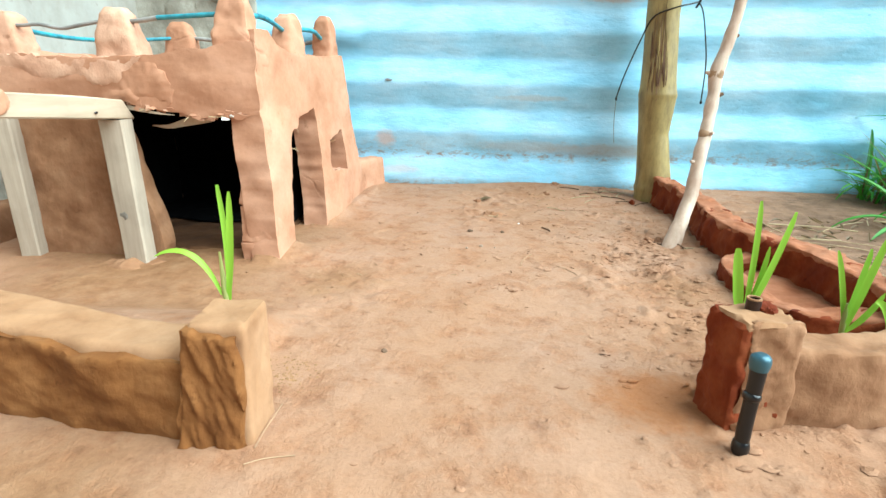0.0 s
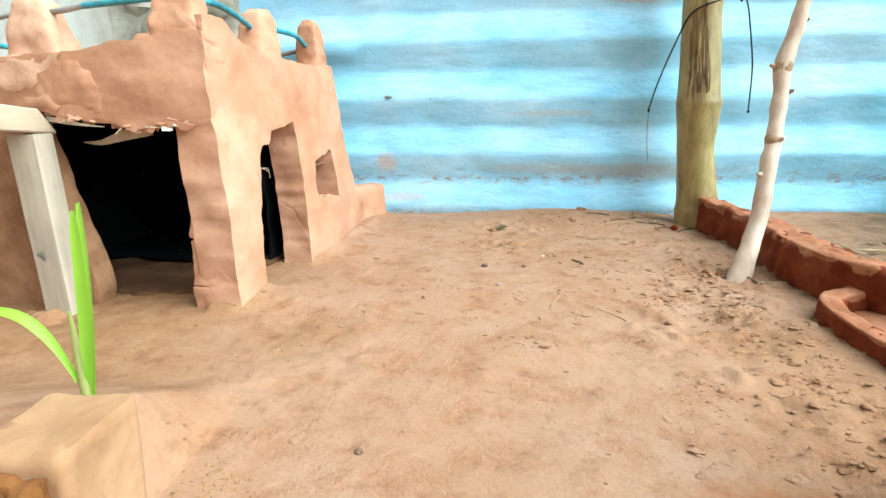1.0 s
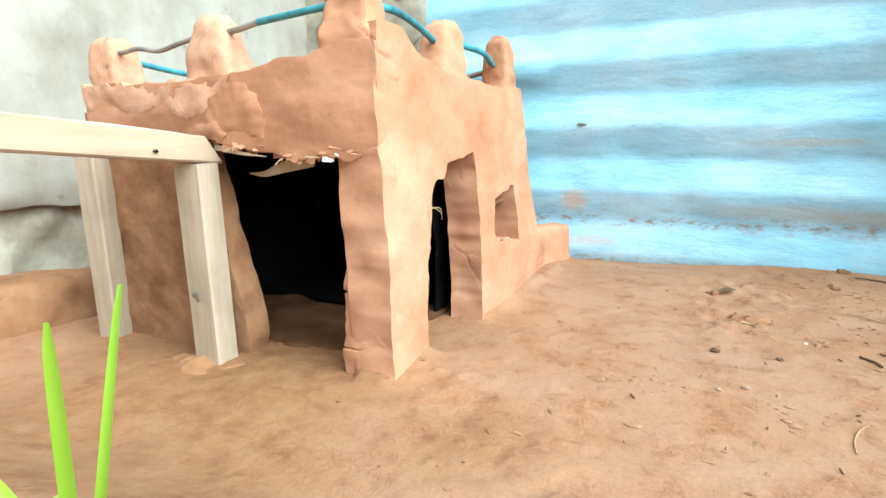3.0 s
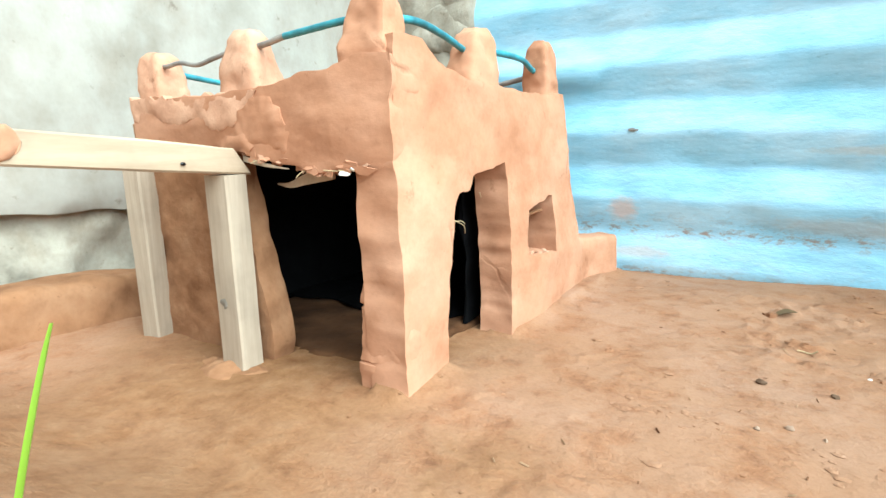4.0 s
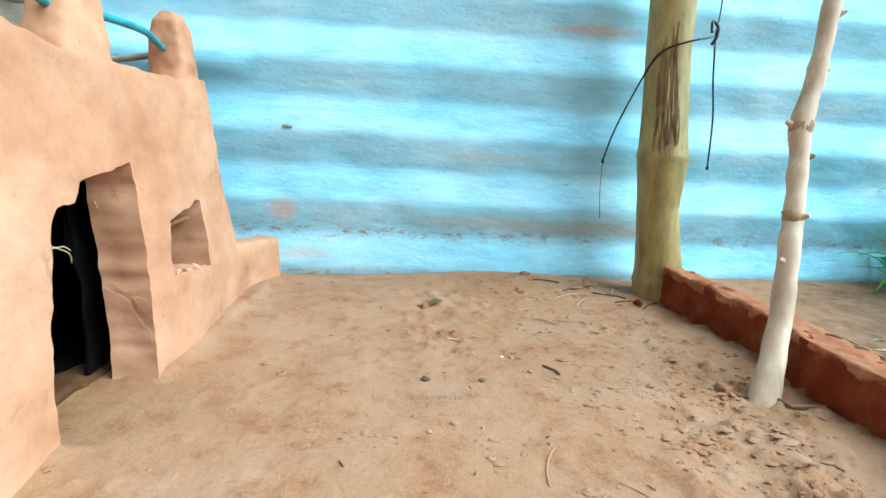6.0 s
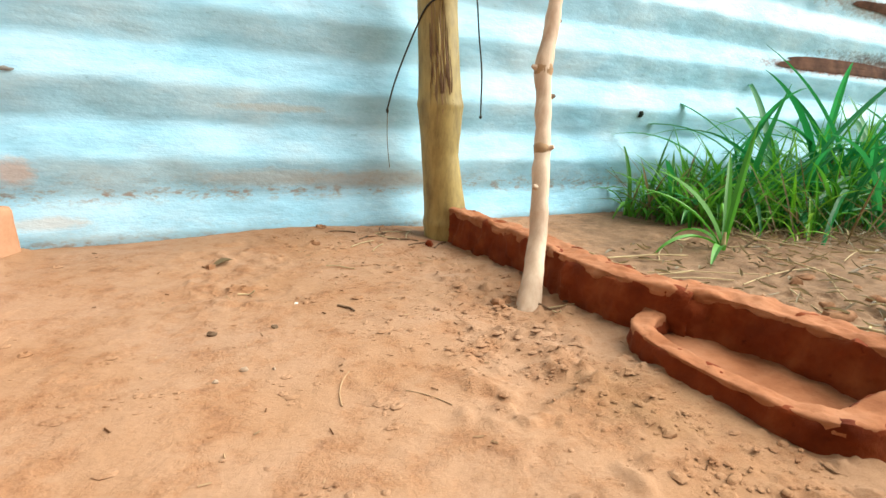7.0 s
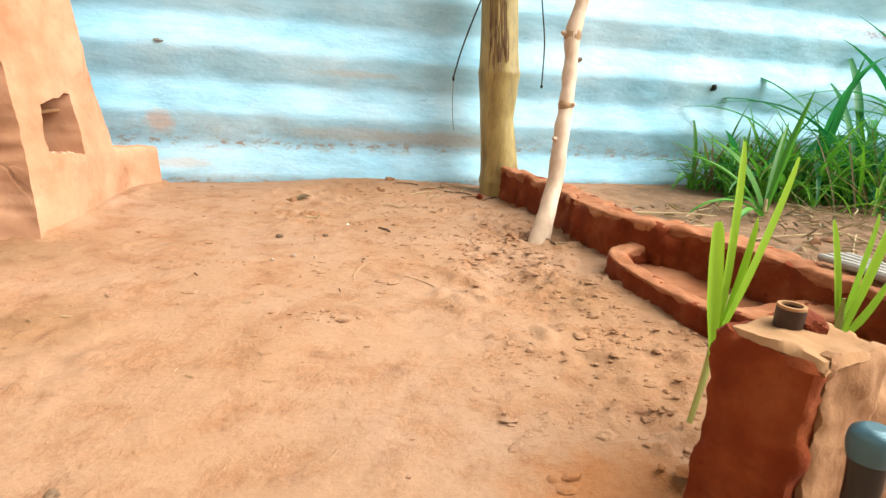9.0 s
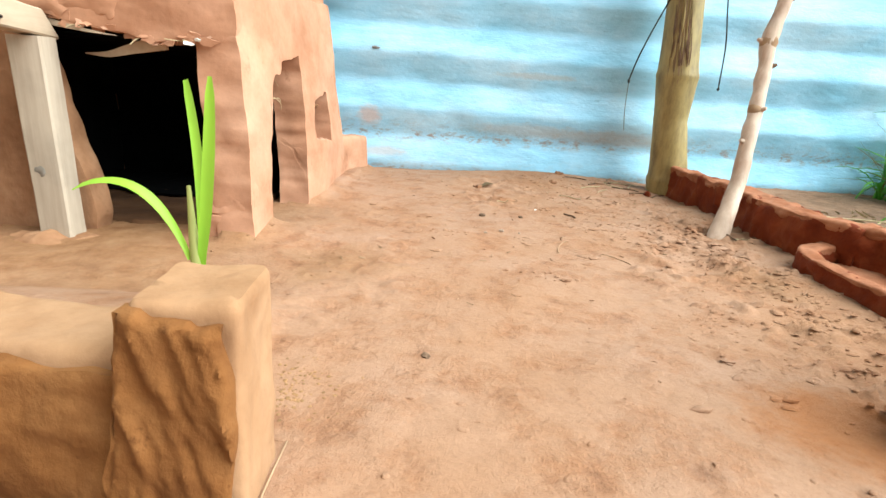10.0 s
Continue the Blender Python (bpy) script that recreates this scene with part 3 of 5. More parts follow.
def fence_y(x, z):
    x, z = np.asarray(x, float), np.asarray(z, float)
    p = np.column_stack([x, np.zeros_like(x), z])
    wave = np.cos(2 * math.pi * (z - 0.049 + 0.002 * fbm(p, 0.3, 2, 31)) / PITCH)
    y = FENCE_Y + WAVE * np.arcsin(0.96 * wave) / math.asin(0.96)
    y = y + 0.004 * fbm(p, 0.25, 2, 33) + 0.0013 * fbm(p, 0.035, 3, 35)
    # a bulged length of one ridge, where the sheet has been beaten
    y = y - 0.010 / (1 + np.exp((x + 0.095) / 0.006)) * np.exp(-((z - 0.232) / 0.016) ** 4)
    return y


def corrugated():
    xs = np.concatenate([np.arange(FENCE_X0, 1.3, 0.012), np.linspace(1.31, FENCE_X1, 40)])
    zs = np.concatenate([np.arange(-0.03, 0.42, 0.0030), np.linspace(0.425, FENCE_TOP, 90)])
    X, Z = np.meshgrid(xs, zs, indexing="ij")
    Y = fence_y(X.ravel(), Z.ravel())
    n = len(xs) * len(zs)
    v = np.vstack([np.column_stack([X.ravel(), Y, Z.ravel()]), np.column_stack([X.ravel(), Y + 0.0008, Z.ravel()])])
    k = np.arange(n).reshape(len(xs), len(zs))
    q = np.stack([k[:-1, :-1], k[1:, :-1], k[1:, 1:], k[:-1, 1:]], -1).reshape(-1, 4)
    rimline = list(k[:, 0]) + list(k[-1, 1:]) + list(k[::-1, -1][1:]) + list(k[0, ::-1][1:-1])
    side = [(b, a, a + n, b + n) for a, b in zip(rimline, rimline[1:] + rimline[:1])]
    return v.tolist(), q.tolist() + (q[:, ::-1] + n).tolist() + side


v, f = corrugated()
fence = tagged(new("corrugated_fence", mesh_of("corrugated_fence", v, f, M_SHEET, sharp=80)), "pale blue weathered corrugated iron fence, dusty at its foot", "fence", kind="structure")


def fence_patch(name, x, z, w, h, material, seed, lift=0.0015):
    """An uneven stain of rust or mud that follows the sheet."""
    n, rows = 40, 5
    a = np.linspace(0, 2 * math.pi, n, endpoint=False)
    wob = 1 + 0.35 * fbm(np.column_stack([np.cos(a) * 1.3, np.sin(a) * 1.3, np.zeros(n)]), 1.0, 3, seed)
    rings = []
    for s in np.linspace(1, 0.15, rows):
        px, pz = x + s * wob * np.cos(a) * w / 2, z + s * wob * np.sin(a) * h / 2
        rings.append(np.column_stack([px, fence_y(px, pz) - lift - 0.0008 * (1 - s), pz]))
    return part(name, mesh_of(name, *loft(rings, False, True), material), fence)


fence_patch("rust_patch", 1.30, 0.2600, 0.54, 0.024, M_RUST, 15)
fence_patch("rust_patch", 1.62, 0.2800, 0.50, 0.040, M_RUST, 17)
fence_patch("rust_patch", 1.62, 0.3700, 0.66, 0.030, M_RUST, 19)
fence_patch("nail_hole", 0.712, 0.155, 0.010, 0.009, M_BLACK, 11)
fence_patch("nail_hole", -0.049, 0.166, 0.011, 0.004, M_WIRE, 13)


# ---- plastered boundary wall ----
def on_side(x0, wob=0.0):
    return lambda u, v, d: np.column_stack([x0 - d, u, v])


wall_w = tagged(new("wall_west", mesh_of("wall_west", *panel([(-1.6, -0.05), (0.93, -0.05), (0.93, 1.25), (-1.6, 1.25)], [], on_side(-0.452), 0.10, step=0.008, amp=0.003, size=0.05, seed=41, chip=0.0062, chip_size=0.040), M_STONE)),
                "old rubble stone boundary wall, plaster broken away at its foot", "wall", kind="structure")
edge_line = [(-1.6, 0.09), (-0.9, 0.11), (-0.4, 0.08), (0.0, 0.085), (0.30, 0.082), (0.42, 0.092), (0.48, 0.090), (0.52, 0.094), (0.57, 0.088), (0.66, 0.10), (0.75, 0.085), (0.905, 0.09)]
plaster = ragged(edge_line + [(0.905, 1.22), (-1.6, 1.22)], 0.003, 0.03, 43)
part("plaster_coat", mesh_of("plaster_coat", *panel(plaster, [], on_side(-0.440), 0.011, step=0.012, amp=0.0022, size=0.06, seed=45, edge=0.003), M_PLASTER), wall_w, "pale cream cement plaster, lower edge broken")

wall_n = tagged(new("wall_north", mesh_of("wall_north", *panel([(-0.46, -0.05), (-0.255, -0.05), (-0.25, 1.2), (-0.46, 1.2)], [], lambda u, v, d: np.column_stack([u, 0.893 + d, v]), 0.09,
                                                               step=0.008, amp=0.005, size=0.045, seed=51), M_STONE)), "rough grey masonry pier beside the iron fence", "wall", kind="structure")


def stone(x, y, z, r, seed, squash=(1, 1, 1), n=14, amp=0.22):
    rings = []
    for t in np.linspace(0.12, math.pi - 0.12, 9):
        a = np.linspace(0, 2 * math.pi, n, endpoint=False)
        rings.append(np.column_stack([x + r * squash[0] * math.sin(t) * np.cos(a), y + r * squash[1] * math.sin(t) * np.sin(a), np.full(n, z - r * squash[2] * math.cos(t))]))
    return rough(loft(rings), amp * r, r * 1.1, seed)


for i, (x, z, r, sq) in enumerate([(-0.300, 0.300, 0.034, (1.2, 0.30, 0.8)), (-0.365, 0.258, 0.030, (1, 0.22, 1)), (-0.318, 0.232, 0.032, (1.4, 0.25, 0.6)), (-0.40, 0.315, 0.030, (1, 0.22, 1.2)), (-0.285, 0.345, 0.024, (1, 0.3, 1))]):
    part("stone", mesh_of("stone", *stone(x, 0.896, z, r, 60 + i, sq, 24, 0.4), M_STONE), wall_n)

# low earth kerb along the foot of the plastered wall
kerb = single("earth_kerb", mesh_of("earth_kerb", *rough(ridge([(-0.415, 0.18, 0.05, 0.036), (-0.415, 0.32, 0.05, 0.040), (-0.414, 0.43, 0.052, 0.040), (-0.412, 0.53, 0.05, 0.036), (-0.415, 0.60, 0.045, 0.03)], n=40, power=7), 0.0040, 0.045, 71), M_TAN, sharp=40),
              "low lumpy clay kerb along the foot of the plastered wall", "kerb", kind="structure")


# ---- the small mud house ----
house = thing("mud_house", (-0.21, 0.62, 0), "small hand-built clay house with flat roof, open front and knobbed parapet", "model house")
FRONT = 0.497


def front(u, v, d):
    return np.column_stack([u, FRONT - 0.02 * (u + 0.1) * 0.4 + d - 0.006 * np.clip((v - 0.11) / 0.05, 0, 1), v])


def side(u, v, d):
    x = -0.087 + 0.085 * (u - FRONT) - 0.00 * v - 0.12 * np.clip(v - 0.05, 0, 1) * np.clip((u - 0.52) / 0.2, 0, 1)
    x = x + 0.0065 * np.clip(1 - v / 0.14, 0, 1.05) * np.clip(1 - (u - 0.4945) / 0.046, 0, 1)
    x = x - 0.13 * np.clip(u - 0.69, 0, 1) * np.clip(1 - (v - 0.03) / 0.15, 0, 1)
    return np.column_stack([x - d, u, v])


WALL = 0.028


def strata(p):
    """Stretches relief along the courses in which the clay was laid."""
    return np.column_stack([p[:, 0] * 0.55, p[:, 1], p[:, 2] * 1.25 + 0.10 * p[:, 0]])


# front: a panel at the far side, the wide opening, and the corner pier
front_outer = ragged([(-0.325, -0.01), (-0.198, -0.01), (-0.194, 0.012), (-0.201, 0.05), (-0.213, 0.09), (-0.221, 0.135), (-0.221, 0.165), (-0.325, 0.165)], 0.0018, 0.02, 81)
part("front_wall", mesh_of("front_wall", *panel(front_outer, [], lambda u, v, d: front(u, v, d - 0.002), 0.020, seed=82, amp=0.0014, size=0.030, edge=0.0004, step=0.0020, chip=0.0012, chip_size=0.022), M_TAN, sharp=35), house)
parapet_line = [(-0.320, 0.146), (-0.30, 0.147), (-0.25, 0.147), (-0.205, 0.143), (-0.19, 0.139), (-0.17, 0.136), (-0.15, 0.1335), (-0.135, 0.131), (-0.118, 0.134), (-0.099, 0.133), (-0.0876, 0.139), (-0.0876, 0.186), (-0.0885, 0.1925), (-0.104, 0.1925), (-0.1200, 0.1890),
                (-0.124, 0.1875), (-0.136, 0.1880), (-0.146, 0.1875), (-0.155, 0.1845), (-0.175, 0.180), (-0.22, 0.179), (-0.28, 0.180), (-0.320, 0.182)]
part("parapet", mesh_of("parapet", *panel(ragged(parapet_line, 0.0014, 0.012, 83), [], lambda u, v, d: front(u, v, d - 0.006 + 0.006 * np.clip((u + 0.125) / 0.035, 0, 1)), 0.030, step=0.0016, seed=84, amp=0.0010, size=0.050, edge=0.0002, chip=0.0011, chip_size=0.030, warp=strata), M_HOUSE, sharp=30), house, "cracked clay front parapet with a crumbling lower lip")

# side wall: doorway and small window cut through
side_outer = ragged([(0.4945, -0.01), (0.543, -0.01), (0.5455, 0.045), (0.550, 0.085), (0.553, 0.108), (0.5565, 0.1165), (0.571, 0.1185), (0.577, 0.1280), (0.600, 0.130), (0.626, 0.134), (0.627, 0.10), (0.628, 0.05), (0.629, -0.01),
                     (0.80, -0.01), (0.796, 0.03), (0.788, 0.062), (0.760, 0.130), (0.755, 0.165), (0.753, 0.194), (0.68, 0.189), (0.60, 0.188), (0.56, 0.1895), (0.535, 0.194), (0.519, 0.203), (0.4945, 0.204)], 0.0013, 0.008, 85)
window = ragged([(0.657, 0.060), (0.700, 0.0555), (0.716, 0.054), (0.717, 0.080), (0.715, 0.1045), (0.705, 0.1055), (0.698, 0.1025), (0.684, 0.1005), (0.672, 0.0985), (0.661, 0.0965)], 0.0010, 0.007, 86)
part("side_wall", mesh_of("side_wall", *panel(side_outer, [window], side, WALL, step=0.0022, seed=87, amp=0.0011, size=0.050, edge=0.0003, chip=0.0009, chip_size=0.034), M_HOUSE, sharp=32), house, "smooth clay side wall with doorway and small window")
# corner pier closing the front edge beside the opening
pier_levels = [(-0.1008, 0.513, -0.012, 0.0360, 0.034, 3), (-0.1010, 0.513, 0.017, 0.0340, 0.0330, 3), (-0.1004, 0.5138, 0.0185, 0.0308, 0.0310, 3), (-0.1008, 0.513, 0.0205, 0.0330, 0.0325, 3), (-0.1008, 0.513, 0.052, 0.0305, 0.0322, 3),
               (-0.1000, 0.5136, 0.0535, 0.0280, 0.0308, 3), (-0.1008, 0.513, 0.056, 0.0307, 0.0322, 3), (-0.1016, 0.512, 0.086, 0.0222, 0.0320, 2), (-0.1000, 0.5126, 0.0875, 0.0222, 0.0305, 2), (-0.1008, 0.512, 0.090, 0.0245, 0.0320, 2), (-0.1018, 0.512, 0.140, 0.0234, 0.0320, 0)]
part("corner_pier", mesh_of("corner_pier", *flake(rough(column(pier_levels, 84, 22, 0.0018), 0.0006, 0.024, 88, 3), 0.0017, 0.018, 188), M_HOUSE, sharp=28), house)
# an upper crust of clay over the far half of the parapet
crust = ragged([(-0.3180, 0.1660), (-0.31, 0.1640), (-0.29, 0.1655), (-0.265, 0.1610), (-0.245, 0.1650), (-0.225, 0.1560), (-0.205, 0.1600), (-0.190, 0.1700), (-0.180, 0.1795), (-0.22, 0.1785), (-0.28, 0.1795), (-0.3180, 0.1810)], 0.0022, 0.004, 265)
part("clay_crust", mesh_of("clay_crust", *panel(crust, [], lambda u, v, d: front(u, v, d - 0.0064), 0.008, step=0.0024, seed=266, amp=0.0006, size=0.014, edge=0.0008, chip=0.0016, chip_size=0.020), M_BLEACHED, sharp=32), house, "flaking upper crust of clay")
crust = ragged([(-0.232, 0.1480), (-0.215, 0.1430), (-0.198, 0.1410), (-0.190, 0.1480), (-0.196, 0.1560), (-0.212, 0.1545), (-0.226, 0.1560)], 0.0028, 0.005, 267)
part("clay_crust", mesh_of("clay_crust", *panel(crust, [], lambda u, v, d: front(u, v, d - 0.0064), 0.008, step=0.0024, seed=268, amp=0.0006, size=0.010, edge=0.0008, chip=0.0016, chip_size=0.010), M_HOUSE, sharp=45), house)
crust = ragged([(-0.215, 0.1570), (-0.200, 0.1500), (-0.180, 0.1460), (-0.165, 0.1420), (-0.158, 0.1550), (-0.163, 0.1680), (-0.175, 0.1775), (-0.195, 0.1720), (-0.205, 0.1630)], 0.0028, 0.005, 279)
part("clay_crust", mesh_of("clay_crust", *panel(crust, [], lambda u, v, d: front(u, v, d - 0.0064), 0.006, step=0.0020, seed=280, amp=0.0006, size=0.012, edge=0.0006, chip=0.0014, chip_size=0.010), M_HOUSE, sharp=40), house)
# a stick walled in across the small window, crumbs on its sill
ends = side(np.array([0.672, 0.722]), np.array([0.0885, 0.0905]), np.array([0.013, 0.012]))
part("window_stick", mesh_of("window_stick", *tube([(*ends[0], 0.0013), (*((ends[0] + ends[1]) / 2 + np.array([0, 0, 0.0006])), 0.0018), (*ends[1], 0.0014)], 0.002, 10, 0.004), M_TAN), house, "clay-smeared stick across the window")
for k in range(9):
    spot = side(np.array([0.664 + 0.006 * k]), np.array([0.0598 - 0.0007 * k]), np.array([0.002 + 0.0015 * (k * 7 % 5)]))[0]
    part("clay_crumb", mesh_of("clay_crumb", *stone(*spot, 0.0011 + 0.0004 * (k * 5 % 4), 300 + k, (1.2, 1.2, 0.8), 8, 0.5), M_BLEACHED), house)
# straw fibres left hanging in the doorway
for i, pts in enumerate([[(-0.083, 0.551, 0.100), (-0.079, 0.556, 0.096), (-0.080, 0.559, 0.091)], [(-0.083, 0.5505, 0.099), (-0.080, 0.554, 0.0995), (-0.0795, 0.558, 0.097)], [(-0.090, 0.572, 0.1285), (-0.087, 0.573, 0.122), (-0.089, 0.5735, 0.117)], [(-0.105, 0.628, 0.110), (-0.103, 0.624, 0.112), (-0.101, 0.623, 0.108)]]):
    part("straw_fibre", mesh_of("straw_fibre", *tube(pts, 0.00026, 6, 0.002), M_STRAW), house)
back_outer = ragged([(-0.34, -0.01), (-0.085, -0.01), (-0.10, 0.19), (-0.34, 0.19)], 0.002, 0.03, 89)
part("back_wall", mesh_of("back_wall", *panel(back_outer, [], lambda u, v, d: np.column_stack([u, 0.775 - d - 0.10 * v, v]), WALL, step=0.008, seed=90), M_HOUSE), house)
part("end_wall", mesh_of("end_wall", *panel(ragged([(0.515, -0.01), (0.76, -0.01), (0.755, 0.185), (0.515, 0.185)], 0.002, 0.03, 91), [], lambda u, v, d: np.column_stack([-0.34 + d, u, v]), WALL, step=0.008, seed=92), M_HOUSE), house)
roof_v, roof_f = panel([(-0.318, 0.525), (-0.112, 0.525), (-0.112, 0.752), (-0.318, 0.752)], [], lambda u, v, d: np.column_stack([u, v, 0.156 - d]), 0.016, step=0.010, amp=0.003, seed=93)
part("roof", mesh_of("roof", roof_v, roof_f, M_TAN), house, "flat clay roof behind the parapet")
# low stub wall running on to the fence
part("stub_wall", mesh_of("stub_wall", *rough(ridge([(-0.088, 0.735, 0.026, 0.060), (-0.088, 0.79, 0.027, 0.056), (-0.090, 0.825, 0.030, 0.051), (-0.068, 0.884, 0.028, 0.048)], 0.003, n=48, power=9), 0.0012, 0.025, 94), M_HOUSE), house)


def merlon(x, y, z, w, d, top, seed, lean=(0, 0), power=3.8, flare=1.1):
    h = top - z
    lv = [(x, y, z - 0.006, w * flare, d * flare, 0), (x, y, z + 0.25 * h, w, d, 0), (x + lean[0] * 0.6, y + lean[1] * 0.6, z + 0.6 * h, w * 0.86, d * 0.86, 0),
          (x + lean[0] * 0.9, y + lean[1] * 0.9, z + 0.88 * h, w * 0.68, d * 0.70, 0), (x + lean[0], y + lean[1], z + h, w * 0.40, d * 0.44, 0)]
    return part("merlon", mesh_of("merlon", *flake(rough(column(lv, 56, power, 0.002), 0.0008, 0.018, seed, 3), 0.0015, 0.014, seed + 50), M_BLEACHED if seed in (102, 103) else M_HOUSE, sharp=40), house)


merlon(-0.1066, 0.5040, 0.187, 0.0310, 0.024, 0.231, 101, (-0.001, 0.002), 14.0, 1.0)
merlon(-0.2090, 0.506, 0.178, 0.036, 0.026, 0.219, 102, (-0.002, 0), 7.0, 1.12)
merlon(-0.3130, 0.510, 0.180, 0.029, 0.026, 0.215, 103, (-0.003, 0), 9.0, 1.05)
merlon(-0.101, 0.608, 0.184, 0.026, 0.042, 0.227, 104, (0, 0.003), 7.0)
merlon(-0.101, 0.741, 0.186, 0.026, 0.034, 0.238, 105, (0.003, -0.010), 7.0)
merlon(-0.287, 0.738, 0.178, 0.040, 0.026, 0.230, 106, (0, 0), 6.0)

part("cable_rail", mesh_of("cable_rail", *tube([(-0.322, 0.507, 0.207), (-0.300, 0.505, 0.2045), (-0.282, 0.504, 0.2055), (-0.262, 0.504, 0.2025), (-0.245, 0.504, 0.205), (-0.222, 0.505, 0.209)], 0.0016), M_WIRE), house, "bare grey wire rail")
part("cable_rail", mesh_of("cable_rail", *tube([(-0.222, 0.505, 0.2085), (-0.195, 0.503, 0.2085), (-0.172, 0.502, 0.2115)], 0.0019), M_WIRE), house, "bare grey wire rail")
part("cable_rail", mesh_of("cable_rail", *tube([(-0.173, 0.502, 0.2113), (-0.150, 0.501, 0.2125), (-0.130, 0.501, 0.2138), (-0.110, 0.503, 0.215)], 0.0020), M_TEAL), house, "teal cable rail, paint worn to grey")
part("cable_rail", mesh_of("cable_rail", *tube([(-0.104, 0.503, 0.214), (-0.097, 0.530, 0.216), (-0.097, 0.560, 0.214), (-0.099, 0.585, 0.211), (-0.102, 0.608, 0.209)], 0.0022), M_TEAL), house, "teal cable rail")
part("cable_rail", mesh_of("cable_rail", *tube([(-0.102, 0.608, 0.213), (-0.098, 0.650, 0.216), (-0.098, 0.690, 0.217), (-0.100, 0.715, 0.213), (-0.102, 0.736, 0.212)], 0.0024), M_TEAL), house, "teal cable rail")
part("cable_rail", mesh_of("cable_rail", *tube([(-0.104, 0.738, 0.211), (-0.150, 0.738, 0.204), (-0.20, 0.740, 0.205), (-0.25, 0.738, 0.210), (-0.287, 0.738, 0.213)], 0.0024), M_WIRE), house, "dull grey cable rail")
part("cable_rail", mesh_of("cable_rail", *tube([(-0.287, 0.738, 0.212), (-0.316, 0.70, 0.207), (-0.325, 0.64, 0.202), (-0.325, 0.58, 0.201), (-0.324, 0.512, 0.205)], 0.0022), M_TEAL), house, "teal cable rail")
# black sheets added for the room's deep shade; ragged plastic by the door jamb
def shade_lining(poly, place, seed):
    return mesh_of("shade_lining", *panel(ragged(poly, 0.003, 0.02, seed), [], place, 0.001, step=0.007, amp=0.003, size=0.03, seed=seed, edge=0.0), M_SHADE_LINING)
part("shade_lining", shade_lining([(-0.305, -0.006), (-0.118, -0.006), (-0.118, 0.138), (-0.305, 0.138)], lambda u, v, d: np.column_stack([u, 0.722 + d, v]), 201), house, "crumpled black plastic lining added to stand in for the room's shade")
part("shade_lining", shade_lining([(0.525, -0.006), (0.722, -0.006), (0.722, 0.138), (0.525, 0.138)], lambda u, v, d: np.column_stack([-0.306 - d, u, v]), 203), house)
part("shade_lining", shade_lining([(-0.306, 0.522), (-0.124, 0.522), (-0.124, 0.722), (-0.306, 0.722)], lambda u, v, d: np.column_stack([u, v, 0.134 + d]), 205), house)
# added floor panel, its dark colour carries the shade behind the opening
part("house_floor", mesh_of("house_floor", *panel(ragged([(-0.306, 0.522), (-0.215, 0.524), (-0.175, 0.514), (-0.135, 0.520), (-0.116, 0.545), (-0.112, 0.640), (-0.112, 0.722), (-0.306, 0.722)], 0.004, 0.02, 211), [], lambda u, v, d: np.column_stack([u, v, 0.0035 - d]), 0.008, step=0.004, amp=0.0012, size=0.02, seed=212, edge=0.004), M_SHADED_FLOOR), house, "dark earth floor inside, the room's shade put into its colour")
# black sheet laid where the floor only falls off into shade
part("shade_lining", shade_lining([(-0.305, 0.612), (-0.25, 0.622), (-0.19, 0.608), (-0.138, 0.620), (-0.118, 0.650), (-0.118, 0.722), (-0.305, 0.722)], lambda u, v, d: np.column_stack([u, v, 0.0065 - d]), 209), house)
part("shade_lining", shade_lining([(0.628, 0.004), (0.722, 0.016), (0.722, 0.136), (0.628, 0.136)], lambda u, v, d: np.column_stack([-0.128 + 0.085 * (u - 0.497) - 0.12 * np.clip(v - 0.05, 0, 1) * np.clip((u - 0.52) / 0.2, 0, 1) + d, u, v]), 207), house)


def sliver(points, w, t):
    """A thin split strip of cane."""
    line = smooth_path(np.array(points, float), 0.006)
    rings = [np.array([(x, y - t, z - w / 2 * s), (x, y + t, z - w / 2 * s), (x, y + t, z + w / 2 * s), (x, y - t, z + w / 2 * s)]) for (x, y, z), s in zip(line, np.linspace(1, 0.08, len(line)))]
    return loft(rings)


part("cane_sliver", mesh_of("cane_sliver", *sliver([(-0.135, 0.499, 0.132), (-0.16, 0.500, 0.126), (-0.178, 0.505, 0.122), (-0.197, 0.512, 0.122)], 0.010, 0.001), M_TIMBER), house, "split cane splinter under the lip")
part("cane_sliver", mesh_of("cane_sliver", *sliver([(-0.205, 0.492, 0.139), (-0.180, 0.488, 0.135), (-0.162, 0.489, 0.133)], 0.004, 0.0008), M_TIMBER), house)


